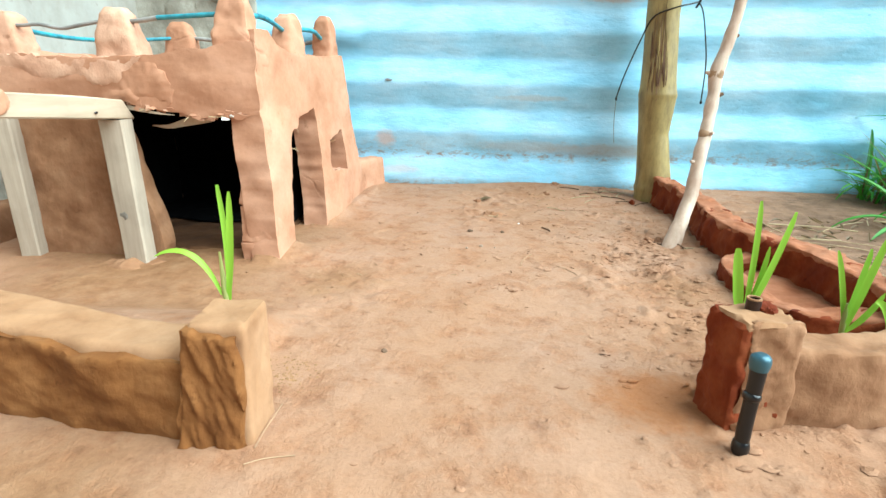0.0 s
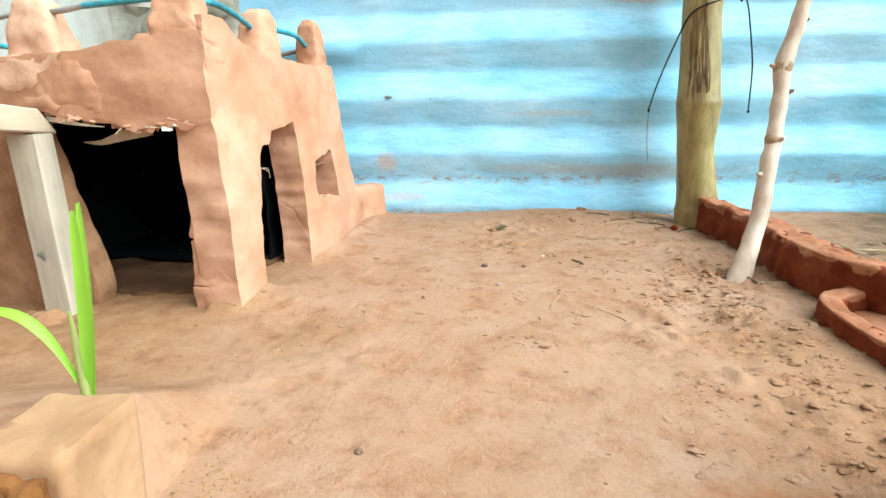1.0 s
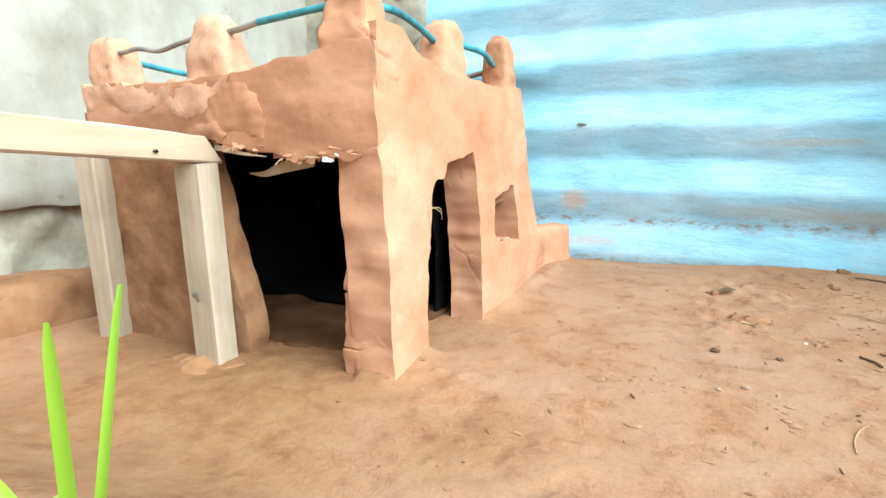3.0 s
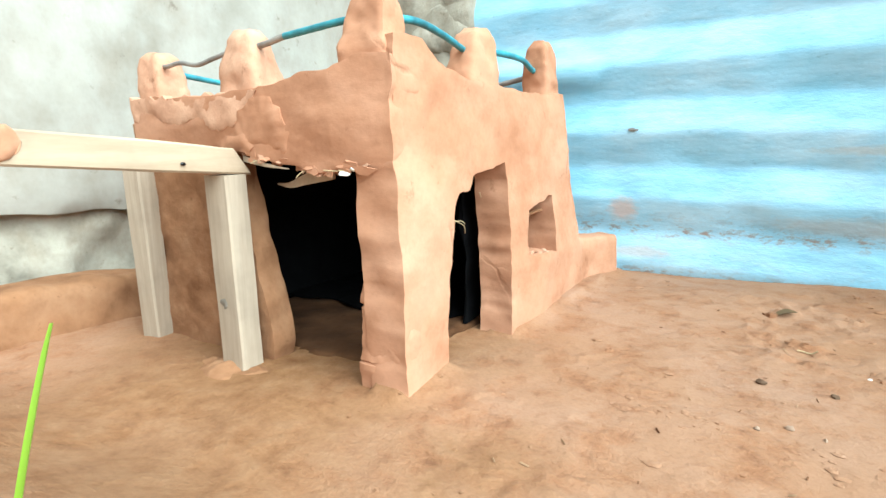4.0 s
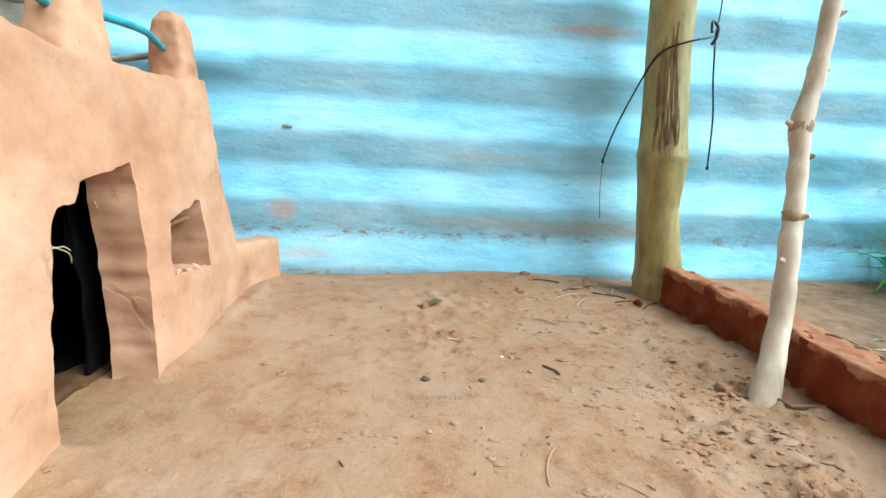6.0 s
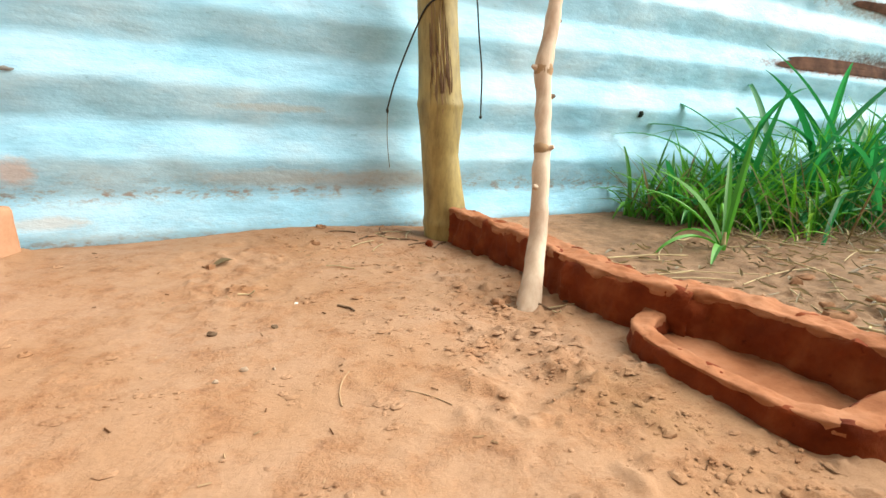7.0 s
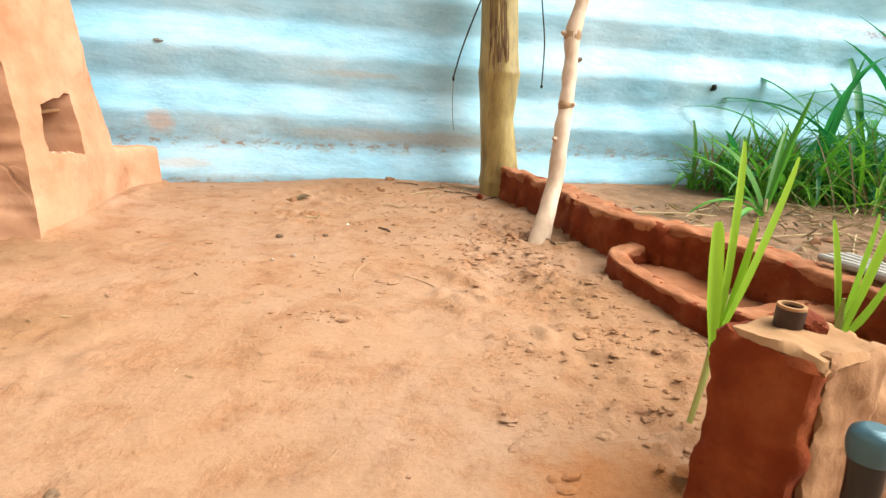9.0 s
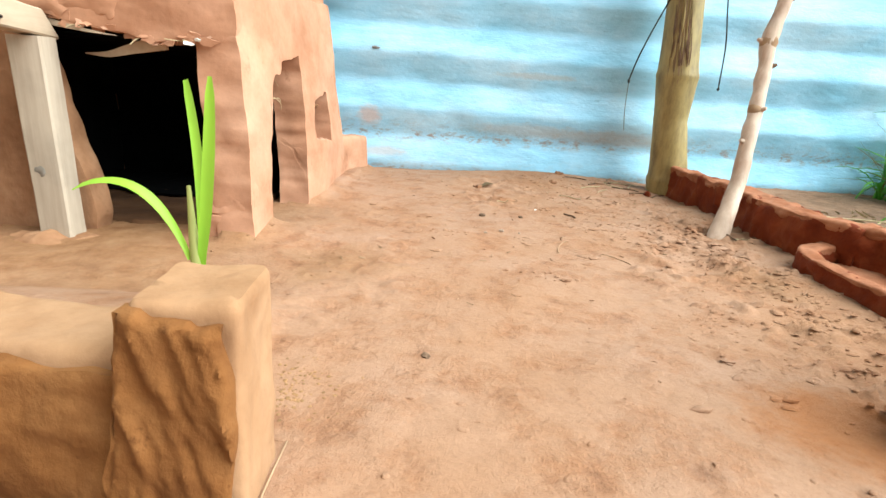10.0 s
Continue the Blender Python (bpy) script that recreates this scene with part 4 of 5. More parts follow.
def shard(x, y, z, r, seed, thick=0.0009):
    """A torn flat flake, tilted as it hangs."""
    rnd = random.Random(seed)
    n = 9
    turn, tilt = radians(rnd.uniform(-35, 35)), radians(rnd.uniform(-70, 50))
    ring = []
    for k in range(n):
        a = 2 * math.pi * k / n
        q = r * rnd.uniform(0.45, 1.25)
        ring.append((q * 1.7 * math.cos(a), q * 0.9 * math.sin(a)))
    verts = []
    for off in (-thick / 2, thick / 2):
        for p, q in ring + [(0, 0)]:
            yy, zz = off * math.cos(tilt) - q * math.sin(tilt), off * math.sin(tilt) + q * math.cos(tilt)
            verts.append((x + p * math.cos(turn) - yy * math.sin(turn), y + p * math.sin(turn) + yy * math.cos(turn), z + zz + 0.15 * p * rnd.uniform(-1, 1)))
    m = n + 1
    faces = [(k, (k + 1) % n, n)[::-1] for k in range(n)] + [(m + k, m + (k + 1) % n, m + n) for k in range(n)]
    faces += [(k, (k + 1) % n, m + (k + 1) % n, m + k) for k in range(n)]
    return verts, faces


part("paper_scrap", mesh_of("paper_scrap", *shard(-0.116, 0.4850, 0.1310, 0.0022, 111, 0.0005), M_WHITE, smooth=False), house, "torn white paper stuck in the lip")
part("paper_scrap", mesh_of("paper_scrap", *shard(-0.109, 0.4850, 0.1335, 0.0017, 113, 0.0005), M_WHITE, smooth=False), house)
random.seed(5)
LIP = [(-0.222, 0.146), (-0.200, 0.1405), (-0.185, 0.1375), (-0.165, 0.1345), (-0.148, 0.1325), (-0.132, 0.1305), (-0.118, 0.1325), (-0.104, 0.1325)]
for i in range(26):
    x = -0.198 + 0.094 * i / 25
    z = float(np.interp(x, [p[0] for p in LIP], [p[1] for p in LIP])) + random.uniform(-0.0015, 0.0020)
    part("lip_flake", mesh_of("lip_flake", *shard(x, 0.4898 + random.uniform(-0.0030, 0.0025), z + 0.0014, random.uniform(0.0016, 0.0042), 120 + i, 0.0007), M_BLEACHED if i % 4 == 0 else M_HOUSE, smooth=False), house)
for i in range(5):
    x = random.uniform(-0.195, -0.108)
    z = float(np.interp(x, [p[0] for p in LIP], [p[1] for p in LIP]))
    dx, dz = random.uniform(-0.010, 0.010), random.uniform(-0.007, 0.001)
    part("straw_fibre", mesh_of("straw_fibre", *tube([(x, 0.489, z), (x + dx * 0.5, 0.486, z + dz * 0.4), (x + dx, 0.4845, z + dz)], 0.00035, 5, 0.003), M_STRAW), house)

# ---- porch: two squared posts under a beam ----
porch = thing("porch_frame", (-0.26, 0.485, 0), "two squared wooden posts and a jutting pale beam", "porch")


def bar(a, b, w, d, turn=0.0, bevel=0.0012, seed=0):
    """A squared timber from a to b with eased edges."""
    a, b = Vector(a), Vector(b)
    t = (b - a).normalized()
    u = t.cross(Vector((0, 1, 0)) if abs(t.y) < 0.9 else Vector((0, 0, 1))).normalized()
    w2 = t.cross(u)
    rings = []
    n = max(3, int((b - a).length / 0.01))
    sec = [(-w / 2 + bevel, -d / 2), (w / 2 - bevel, -d / 2), (w / 2, -d / 2 + bevel), (w / 2, d / 2 - bevel), (w / 2 - bevel, d / 2), (-w / 2 + bevel, d / 2), (-w / 2, d / 2 - bevel), (-w / 2, -d / 2 + bevel)]
    for i in range(n + 1):
        c = a + (b - a) * (i / n)
        rings.append(np.array([tuple(c + u * (p * math.cos(turn) - q * math.sin(turn)) + w2 * (p * math.sin(turn) + q * math.cos(turn))) for p, q in sec]))
    return rough(loft(rings), 0.0004, 0.03, seed)


part("post", mesh_of("post", *bar((-0.3195, 0.4905, -0.01), (-0.3170, 0.4860, 0.1480), 0.0165, 0.0160, 0.20, seed=131), M_POSTWOOD, sharp=30), porch)
part("post", mesh_of("post", *bar((-0.2085, 0.4830, -0.01), (-0.2098, 0.4806, 0.1290), 0.0205, 0.0170, 0.05, seed=132), M_POSTWOOD, sharp=30), porch)
part("knot", mesh_of("knot", *stone(-0.2120, 0.4737, 0.047, 0.0036, 137, (1.0, 0.12, 1.3), 16, 0.25), M_KNOT), porch, "grey knot in the post")
beam_v, beam_f = bar((-0.2080, 0.346, 0.1468), (-0.2090, 0.488, 0.1372), 0.0150, 0.0170, 0, seed=133)
beam_v[:, 1] -= 0.8 * (beam_v[:, 2] - 0.1372) * np.clip((beam_v[:, 1] - 0.44) / 0.04, 0, 1)
part("beam", mesh_of("beam", beam_v, beam_f, M_TIMBER, sharp=30), porch, "pale sawn beam with a nail hole")
part("clay_cap", mesh_of("clay_cap", *stone(-0.2006, 0.362, 0.1475, 0.0072, 136, (0.10, 1.4, 1.05), 24, 0.25), M_HOUSE), porch, "pink clay daubed on the beam's side")
part("nail", mesh_of("nail", *stone(-0.2003, 0.447, 0.1364, 0.0014, 134, (0.5, 1.3, 0.8), 8), M_BLACK), porch)
part("clay_lump", mesh_of("clay_lump", *rough(ridge([(-0.236, 0.474, 0.010, 0.002), (-0.212, 0.472, 0.026, 0.005), (-0.190, 0.478, 0.014, 0.003), (-0.176, 0.486, 0.008, 0.001)], 0.002, 0.006, n=30, power=3), 0.0030, 0.010, 135, 4), M_TAN), porch, "clay packed round the foot of a post")

# ---- clay garden walls by the gate ----
left_wall = thing("garden_wall", (-0.1, 0.255, 0), "low lumpy clay garden wall ending in a taller gate pier", "garden wall", "clay gate walls")
LEFT_RUN = [(-0.36, 0.328, 0.040, 0.047), (-0.20, 0.293, 0.040, 0.047), (-0.12, 0.279, 0.036, 0.045), (-0.07, 0.271, 0.034, 0.043), (-0.02, 0.267, 0.034, 0.044)]
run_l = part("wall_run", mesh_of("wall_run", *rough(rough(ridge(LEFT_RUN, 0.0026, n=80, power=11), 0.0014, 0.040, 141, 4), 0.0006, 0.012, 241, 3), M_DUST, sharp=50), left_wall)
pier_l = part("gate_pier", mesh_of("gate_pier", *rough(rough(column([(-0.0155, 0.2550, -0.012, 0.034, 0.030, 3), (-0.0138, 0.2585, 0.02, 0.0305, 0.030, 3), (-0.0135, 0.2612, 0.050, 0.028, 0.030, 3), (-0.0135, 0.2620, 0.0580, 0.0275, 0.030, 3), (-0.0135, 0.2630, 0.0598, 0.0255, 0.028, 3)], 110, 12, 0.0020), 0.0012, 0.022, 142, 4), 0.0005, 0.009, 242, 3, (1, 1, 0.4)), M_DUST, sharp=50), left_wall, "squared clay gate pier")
RUN = np.array(LEFT_RUN)


def run_front(u, v, d):
    w, h = np.interp(u, RUN[:, 0], RUN[:, 2]), np.interp(u, RUN[:, 0], RUN[:, 3])
    return np.column_stack([u, np.interp(u, RUN[:, 0], RUN[:, 1]) - 0.51 * w * (1 + 0.12 * np.clip(1 - v / h, 0, 1)) - 0.0040 + d, v])


def pier_face(u, v, d):
    return np.column_stack([u, np.interp(v, [-0.012, 0.02, 0.05, 0.06], [0.2395, 0.2430, 0.2455, 0.2465]) + 0.052 * (u + 0.0145) - 0.0030 + d, v])


def slant(p):
    return np.column_stack([p[:, 0] + 0.32 * p[:, 2], p[:, 1], p[:, 2] * 0.17])


def level(p):
    return np.column_stack([p[:, 0] * 0.5, p[:, 1], p[:, 2] + 0.2 * p[:, 0]])


# front faces: cut clay whose colour also holds the shade of that side
part("cut_face", mesh_of("cut_face", *panel(ragged([(-0.355, -0.006), (-0.030, -0.006), (-0.0295, 0.0395), (-0.06, 0.0385), (-0.09, 0.0395), (-0.105, 0.0425), (-0.125, 0.0405), (-0.16, 0.0440), (-0.20, 0.0435), (-0.355, 0.0435)], 0.0016, 0.012, 271), [], run_front, 0.009, step=0.0018, amp=0.0024, size=0.026, seed=272, edge=0.0012, chip=0.0028, chip_size=0.020, warp=level), M_DUG_SHADED, sharp=60), run_l, "brown cut face of the clay, darkened for shade, rough and flaked")
part("cut_face", mesh_of("cut_face", *panel(ragged([(-0.0318, -0.006), (0.0008, -0.006), (-0.0008, 0.012), (-0.0002, 0.024), (-0.0014, 0.040), (-0.0022, 0.0545), (-0.0090, 0.0545), (-0.0105, 0.0560), (-0.0200, 0.0560), (-0.0215, 0.0580), (-0.0262, 0.0578), (-0.0280, 0.040), (-0.0295, 0.020)], 0.0010, 0.006, 273), [], pier_face, 0.009, step=0.0009, amp=0.0010, size=0.016, seed=274, edge=0.0012, chip=0.0020, chip_size=0.0048, warp=slant), M_DUG_SHADED, sharp=60), pier_l, "brown cut face of the pier, darkened for shade, grooved by a blade")

right_wall = thing("garden_wall", (0.28, 0.29, 0), "low red clay garden wall ending in a taller gate pier", "garden wall", "clay gate walls")
part("wall_run", mesh_of("wall_run", *rough(rough(ridge([(0.254, 0.2985, 0.024, 0.042), (0.29, 0.3000, 0.027, 0.041), (0.33, 0.3065, 0.029, 0.042), (0.42, 0.316, 0.032, 0.042), (0.55, 0.33, 0.034, 0.040)], 0.0026, n=80, power=11), 0.0014, 0.034, 143, 4), 0.0014, 0.012, 243, 4), M_TAN, sharp=40), right_wall)
pier_r = part("gate_pier", mesh_of("gate_pier", *rough(rough(column([(0.2415, 0.2935, -0.012, 0.034, 0.028, 13), (0.2412, 0.2940, 0.015, 0.0325, 0.0265, 13), (0.2410, 0.2940, 0.04, 0.0315, 0.0255, 13), (0.2410, 0.2940, 0.0550, 0.0310, 0.025, 13), (0.2410, 0.2940, 0.0568, 0.0290, 0.023, 13)], 110, 16, 0.0018), 0.0010, 0.018, 144, 4), 0.0012, 0.008, 244, 4), M_RED, sharp=40), right_wall, "squared red clay gate pier")
TURN_R = radians(13)


def pier_front(u, v, d):
    lean = 0.0012 * (v / 0.05)
    lx, ly = u, -0.0152 + lean + d
    return np.column_stack([0.2412 + lx * math.cos(TURN_R) - ly * math.sin(TURN_R), 0.2940 + lx * math.sin(TURN_R) + ly * math.cos(TURN_R), v])


def pier_top(u, v, d):
    return np.column_stack([0.2410 + u * math.cos(TURN_R) - v * math.sin(TURN_R), 0.2940 + u * math.sin(TURN_R) + v * math.cos(TURN_R), 0.0578 - d])


part("clay_coat", mesh_of("clay_coat", *panel(ragged([(-0.0105, -0.004), (0.0170, -0.004), (0.0162, 0.0575), (-0.0125, 0.0575), (-0.0100, 0.045), (-0.0125, 0.034), (-0.0105, 0.022), (-0.0125, 0.012)], 0.0014, 0.005, 261), [], pier_front, 0.0050, step=0.0014, amp=0.0007, size=0.012, seed=262, edge=0.0008, chip=0.0012, chip_size=0.010), M_TAN, sharp=40), pier_r, "tan clay coat broken away at the corner")
part("clay_coat", mesh_of("clay_coat", *panel(ragged([(-0.0144, -0.0138), (0.0158, -0.0138), (0.0152, 0.0120), (-0.0144, 0.0118)], 0.0012, 0.005, 263), [], pier_top, 0.0040, step=0.0014, amp=0.0008, size=0.012, seed=264, edge=0.0022, chip=0.0006, chip_size=0.010), M_DUST, sharp=50), pier_r)

lamp_stub = thing("pipe_stub", (0.2415, 0.2975, 0.0585), "short rusty pipe stub bedded in clay on the gate pier", "pipe")


def ring_pipe(x, y, z0, z1, r, t, n=20):
    a = np.linspace(0, 2 * math.pi, n, endpoint=False)
    c, s = np.cos(a), np.sin(a)
    prof = [(r, z0), (r, z1), (r - t, z1), (r - t, z0 + 0.001)]
    return loft([np.column_stack([x + q * c, y + q * s, np.full(n, h)]) for q, h in prof], True, True)


part("pipe", mesh_of("pipe", *ring_pipe(0.2415, 0.2985, 0.0560, 0.0632, 0.0036, 0.0011), M_PIPE, sharp=40), lamp_stub)
part("rim", mesh_of("rim", *ring_pipe(0.2415, 0.2985, 0.0575, 0.0640, 0.00355, 0.0009), M_DUST, sharp=40), lamp_stub, "pale worn rim")
part("clay_bed", mesh_of("clay_bed", *stone(0.2478, 0.2965, 0.0585, 0.0032, 146, (1.3, 1, 0.8), 16, 0.9), M_RED), lamp_stub)

tool = thing("tube_handle", (0.232, 0.262, 0), "black plastic tube with a blue-grey end leaning on the gate pier", "handle")
part("shaft", mesh_of("shaft", *tube([(0.2291, 0.2615, 0.004, 0.0030), (0.2293, 0.2620, 0.010, 0.0033), (0.2300, 0.263, 0.022, 0.0032), (0.2309, 0.264, 0.036, 0.0034), (0.2313, 0.2648, 0.043, 0.0037)], 0.0033, 20, 0.003), M_BLACK), tool)
part("collar", mesh_of("collar", *tube([(0.2302, 0.2634, 0.0275, 0.0031), (0.2302, 0.2635, 0.0285, 0.0039), (0.2303, 0.2636, 0.0305, 0.0039), (0.2304, 0.2637, 0.0315, 0.0031)], 0.0035, 20, 0.001), M_BLACK), tool)
part("end_cap", mesh_of("end_cap", *tube([(0.2313, 0.2648, 0.0425, 0.0039), (0.2314, 0.2650, 0.0455, 0.0045), (0.2316, 0.2652, 0.0488, 0.0042), (0.2316, 0.2653, 0.0502, 0.0024)], 0.004, 20, 0.0010), M_CAP), tool, "rounded blue-grey cap")
part("foot", mesh_of("foot", *tube([(0.2290, 0.2612, -0.002, 0.0024), (0.2290, 0.2615, 0.002, 0.0039), (0.2291, 0.2618, 0.006, 0.0037), (0.2292, 0.2620, 0.008, 0.0024)], 0.004, 16, 0.0015), M_BLACK), tool)

# ---- red clay border and basin ----
border = thing("clay_border", (0.375, 0.6, 0), "long red clay border wall, ragged along its top edge", "garden border")
BORDER = [[(0.369, 0.870, 0.022, 0.036), (0.365, 0.82, 0.024, 0.037), (0.368, 0.745, 0.024, 0.036), (0.367, 0.675, 0.025, 0.036), (0.357, 0.60, 0.026, 0.036), (0.360, 0.545, 0.028, 0.035), (0.374, 0.512, 0.030, 0.035)],
          [(0.372, 0.516, 0.028, 0.034), (0.388, 0.492, 0.027, 0.034), (0.391, 0.46, 0.027, 0.034), (0.391, 0.42, 0.027, 0.034), (0.391, 0.37, 0.028, 0.035), (0.388, 0.31, 0.028, 0.037)]]
for i, line in enumerate(BORDER):
    run = part("border_run", mesh_of("border_run", *flake(rough(ridge([(x, y, w, h - 0.0015) for x, y, w, h in line], 0.0024, n=72, power=12), 0.0028, 0.024, 151 + i, 4), 0.0030, 0.012, 251 + i, (1, 1, 0.6)), M_RED, sharp=40), border)
    # crest strip: dusty, and lightened in colour as the lit top
    part("dusty_lit_top", mesh_of("dusty_lit_top", *flake(rough(ridge([(x, y, w * 0.93, h + 0.0004) for x, y, w, h in line], 0.0024, -0.0290, n=56, power=7), 0.0022, 0.022, 151 + i, 4), 0.0020, 0.010, 351 + i), M_REDDUST_LIT, sharp=40), run, "dusty crest of the border, paler for the light on its top")
basin = thing("clay_basin", (0.345, 0.45, 0), "small red clay planting basin built against the border", "basin")
RIM = [(0.378, 0.522, 0.016, 0.018), (0.350, 0.522, 0.016, 0.018), (0.328, 0.509, 0.013, 0.016), (0.3205, 0.480, 0.012, 0.015), (0.3205, 0.445, 0.012, 0.014), (0.321, 0.415, 0.013, 0.015), (0.330, 0.398, 0.018, 0.017), (0.350, 0.392, 0.023, 0.018), (0.380, 0.391, 0.022, 0.020)]
rim = part("rim", mesh_of("rim", *flake(rough(ridge([(x, y, w, h - 0.001) for x, y, w, h in RIM], 0.0022, 0.008, n=56, power=10), 0.0012, 0.014, 152), 0.0014, 0.009, 352), M_RED, sharp=40), basin)
# rim strip, likewise dusty with its top light in the colour
part("dusty_lit_top", mesh_of("dusty_lit_top", *flake(rough(ridge([(x, y, w * 0.93, h + 0.0002) for x, y, w, h in RIM], 0.0022, -0.0115, n=44, power=7), 0.0010, 0.014, 152), 0.0010, 0.008, 353), M_REDDUST_LIT, sharp=40), rim, "dusty top of the rim, paler for the light on it")
part("basin_floor", mesh_of("basin_floor", *panel([(0.326, 0.405), (0.382, 0.398), (0.382, 0.518), (0.345, 0.516), (0.328, 0.49)], [], lambda u, v, d: np.column_stack([u, v, 0.0055 - d]), 0.012, step=0.004, amp=0.0015, size=0.02, seed=153), M_REDDUST_LIT), basin, "packed clay floor of the basin")

board = thing("grooved_board", (0.40, 0.38, 0.037), "pale grey grooved board lying along the clay border", "board")
for i, off in enumerate((0.0, 0.0062, 0.0124, 0.0186)):
    part("slat", mesh_of("slat", *bar((0.397 + off, 0.418, 0.0385), (0.387 + off, 0.310, 0.0405), 0.0052, 0.004, seed=154 + i), M_STRIP, sharp=30), board)

# ---- poles ----
bamboo = thing("bamboo_pole", (0.348, 0.842, 0), "yellow-green bamboo pole with split bark before the fence", "pole")


def bamboo_at(z):
    """Middle and radius of the culm at a height: flared foot, swollen under the knot."""
    x = np.interp(z, [-0.02, 0.03, 0.097, 0.150, 0.190, 0.250, 0.98], [0.3625, 0.3590, 0.3500, 0.3500, 0.3470, 0.3435, 0.3250])
    r = np.interp(z, [-0.02, 0.012, 0.030, 0.060, 0.097, 0.128, 0.146, 0.152, 0.158, 0.165, 0.190, 0.250, 0.98], [0.0265, 0.0258, 0.0246, 0.0228, 0.0218, 0.0238, 0.0252, 0.0262, 0.0246, 0.0240, 0.0232, 0.0222, 0.0215])
    return float(x), 0.843 + 0.02 * max(0.0, float(z)), float(r)


def bamboo_culm(z0, z1, n=40):
    rings = []
    a = np.linspace(0, 2 * math.pi, n, endpoint=False)
    for z in np.concatenate([np.arange(z0, 0.30, 0.003), np.arange(0.30, z1, 0.012)]):
        x, y, r = bamboo_at(z)
        for knot in (0.018, 0.45, 0.75):
            r += 0.0012 * math.exp(-((z - knot) / 0.004) ** 2)
        rings.append(np.column_stack([x + r * np.cos(a), y + r * np.sin(a), np.full(n, z)]))
    return loft(rings)


def on_culm(u, v, d):
    at = np.array([bamboo_at(z) for z in v])
    a = radians(-112) + u
    return np.column_stack([at[:, 0] + (at[:, 2] + 0.0004 - d) * np.cos(a), at[:, 1] + (at[:, 2] + 0.0004 - d) * np.sin(a), v])


part("culm", mesh_of("culm", *rough(bamboo_culm(-0.02, 0.98), 0.0009, 0.05, 161), M_BAMBOO, sharp=60), bamboo)
part("bark_scar", mesh_of("bark_scar", *panel(ragged([(-0.55, 0.162), (-0.10, 0.158), (0.30, 0.162), (0.50, 0.185), (0.28, 0.205), (0.34, 0.232), (0.05, 0.240), (-0.12, 0.212), (-0.40, 0.226), (-0.36, 0.195)], 0.05, 0.03, 281), [],
     on_culm, 0.0015, step=0.004, amp=0.0006, size=0.01, seed=282, edge=0.0004), M_SCAR, sharp=40), bamboo, "brown scar where the skin has peeled")
random.seed(9)
for i in range(22):
    u, z0, h = radians(random.uniform(-34, 30)), random.uniform(0.162, 0.205), random.uniform(0.02, 0.050)
    line = on_culm(np.full(3, u) + np.array([0, 0.02, 0.0]), np.array([z0, z0 + h * 0.4, z0 + h]), np.zeros(3))
    part("bark_split", mesh_of("bark_split", *tube([(*line[0], 0.0005), (*line[1], 0.0013), (*line[2], 0.0004)], 0.001, 6), M_TWIG if i % 2 else M_BAMBOO), bamboo)

stick = thing("stick_pole", (0.31, 0.60, 0), "pale peeled stick with knots stuck upright in the earth", "stick")
STICK = [(0.305, 0.598, -0.01, 0.0086), (0.315, 0.606, 0.012, 0.0086), (0.330, 0.624, 0.050, 0.0080), (0.337, 0.634, 0.085, 0.0078), (0.343, 0.644, 0.115, 0.0074), (0.350, 0.656, 0.155, 0.0070),
         (0.351, 0.661, 0.177, 0.0084), (0.362, 0.668, 0.215, 0.0068), (0.371, 0.676, 0.255, 0.0066), (0.384, 0.69, 0.33, 0.0072), (0.395, 0.70, 0.45, 0.0070), (0.405, 0.71, 0.62, 0.0065)]
STICK = [(x, y, z, r * (0.88 if z > 0.03 else 1.0)) for x, y, z, r in STICK]
part("shaft", mesh_of("shaft", *rough(tube(STICK, 0.01, 20), 0.0009, 0.016, 165), M_STICK), stick)
for j in (4, 6):
    x, y, z, r = STICK[j]
    part("node_ring", mesh_of("node_ring", *rough(tube([(x - 0.0010, y - 0.0012, z - 0.005, r * 0.92), (x, y, z, r * 1.07), (x + 0.0008, y + 0.0010, z + 0.004, r * 0.92)], r, 18, 0.0015), 0.0007, 0.006, 170 + j), M_HUSK2), stick)
for i, (j, ang) in enumerate([(3, 200), (4, 90), (4, 300), (6, 180), (7, 10), (8, 330), (2, 20), (5, 350)]):
    x, y, z, r = STICK[j]
    dx, dy = math.cos(radians(ang)), math.sin(radians(ang))
    part("knot", mesh_of("knot", *tube([(x + dx * r * 0.6, y + dy * r * 0.6, z, 0.0034), (x + dx * (r + 0.0005), y + dy * (r + 0.0005), z + 0.001, 0.0024), (x + dx * (r + 0.0035), y + dy * (r + 0.0035), z + 0.002, 0.0014)], 0.002, 8, 0.002), M_TWIG if i % 3 == 1 else M_STICK), stick)

wire = thing("tie_wire", (0.36, 0.84, 0.28), "thin black wire tied round the bamboo pole, ends hanging", "wire")
part("strand", mesh_of("strand", *tube([(0.385, 0.838, 0.272), (0.372, 0.822, 0.268), (0.348, 0.8195, 0.262), (0.326, 0.832, 0.252), (0.319, 0.855, 0.225), (0.309, 0.880, 0.180), (0.3025, 0.890, 0.146)], 0.0010, 8), M_BLACK), wire)
part("strand", mesh_of("strand", *tube([(0.385, 0.838, 0.272), (0.392, 0.846, 0.30), (0.394, 0.85, 0.36), (0.396, 0.862, 0.45)], 0.0008, 8), M_BLACK), wire)
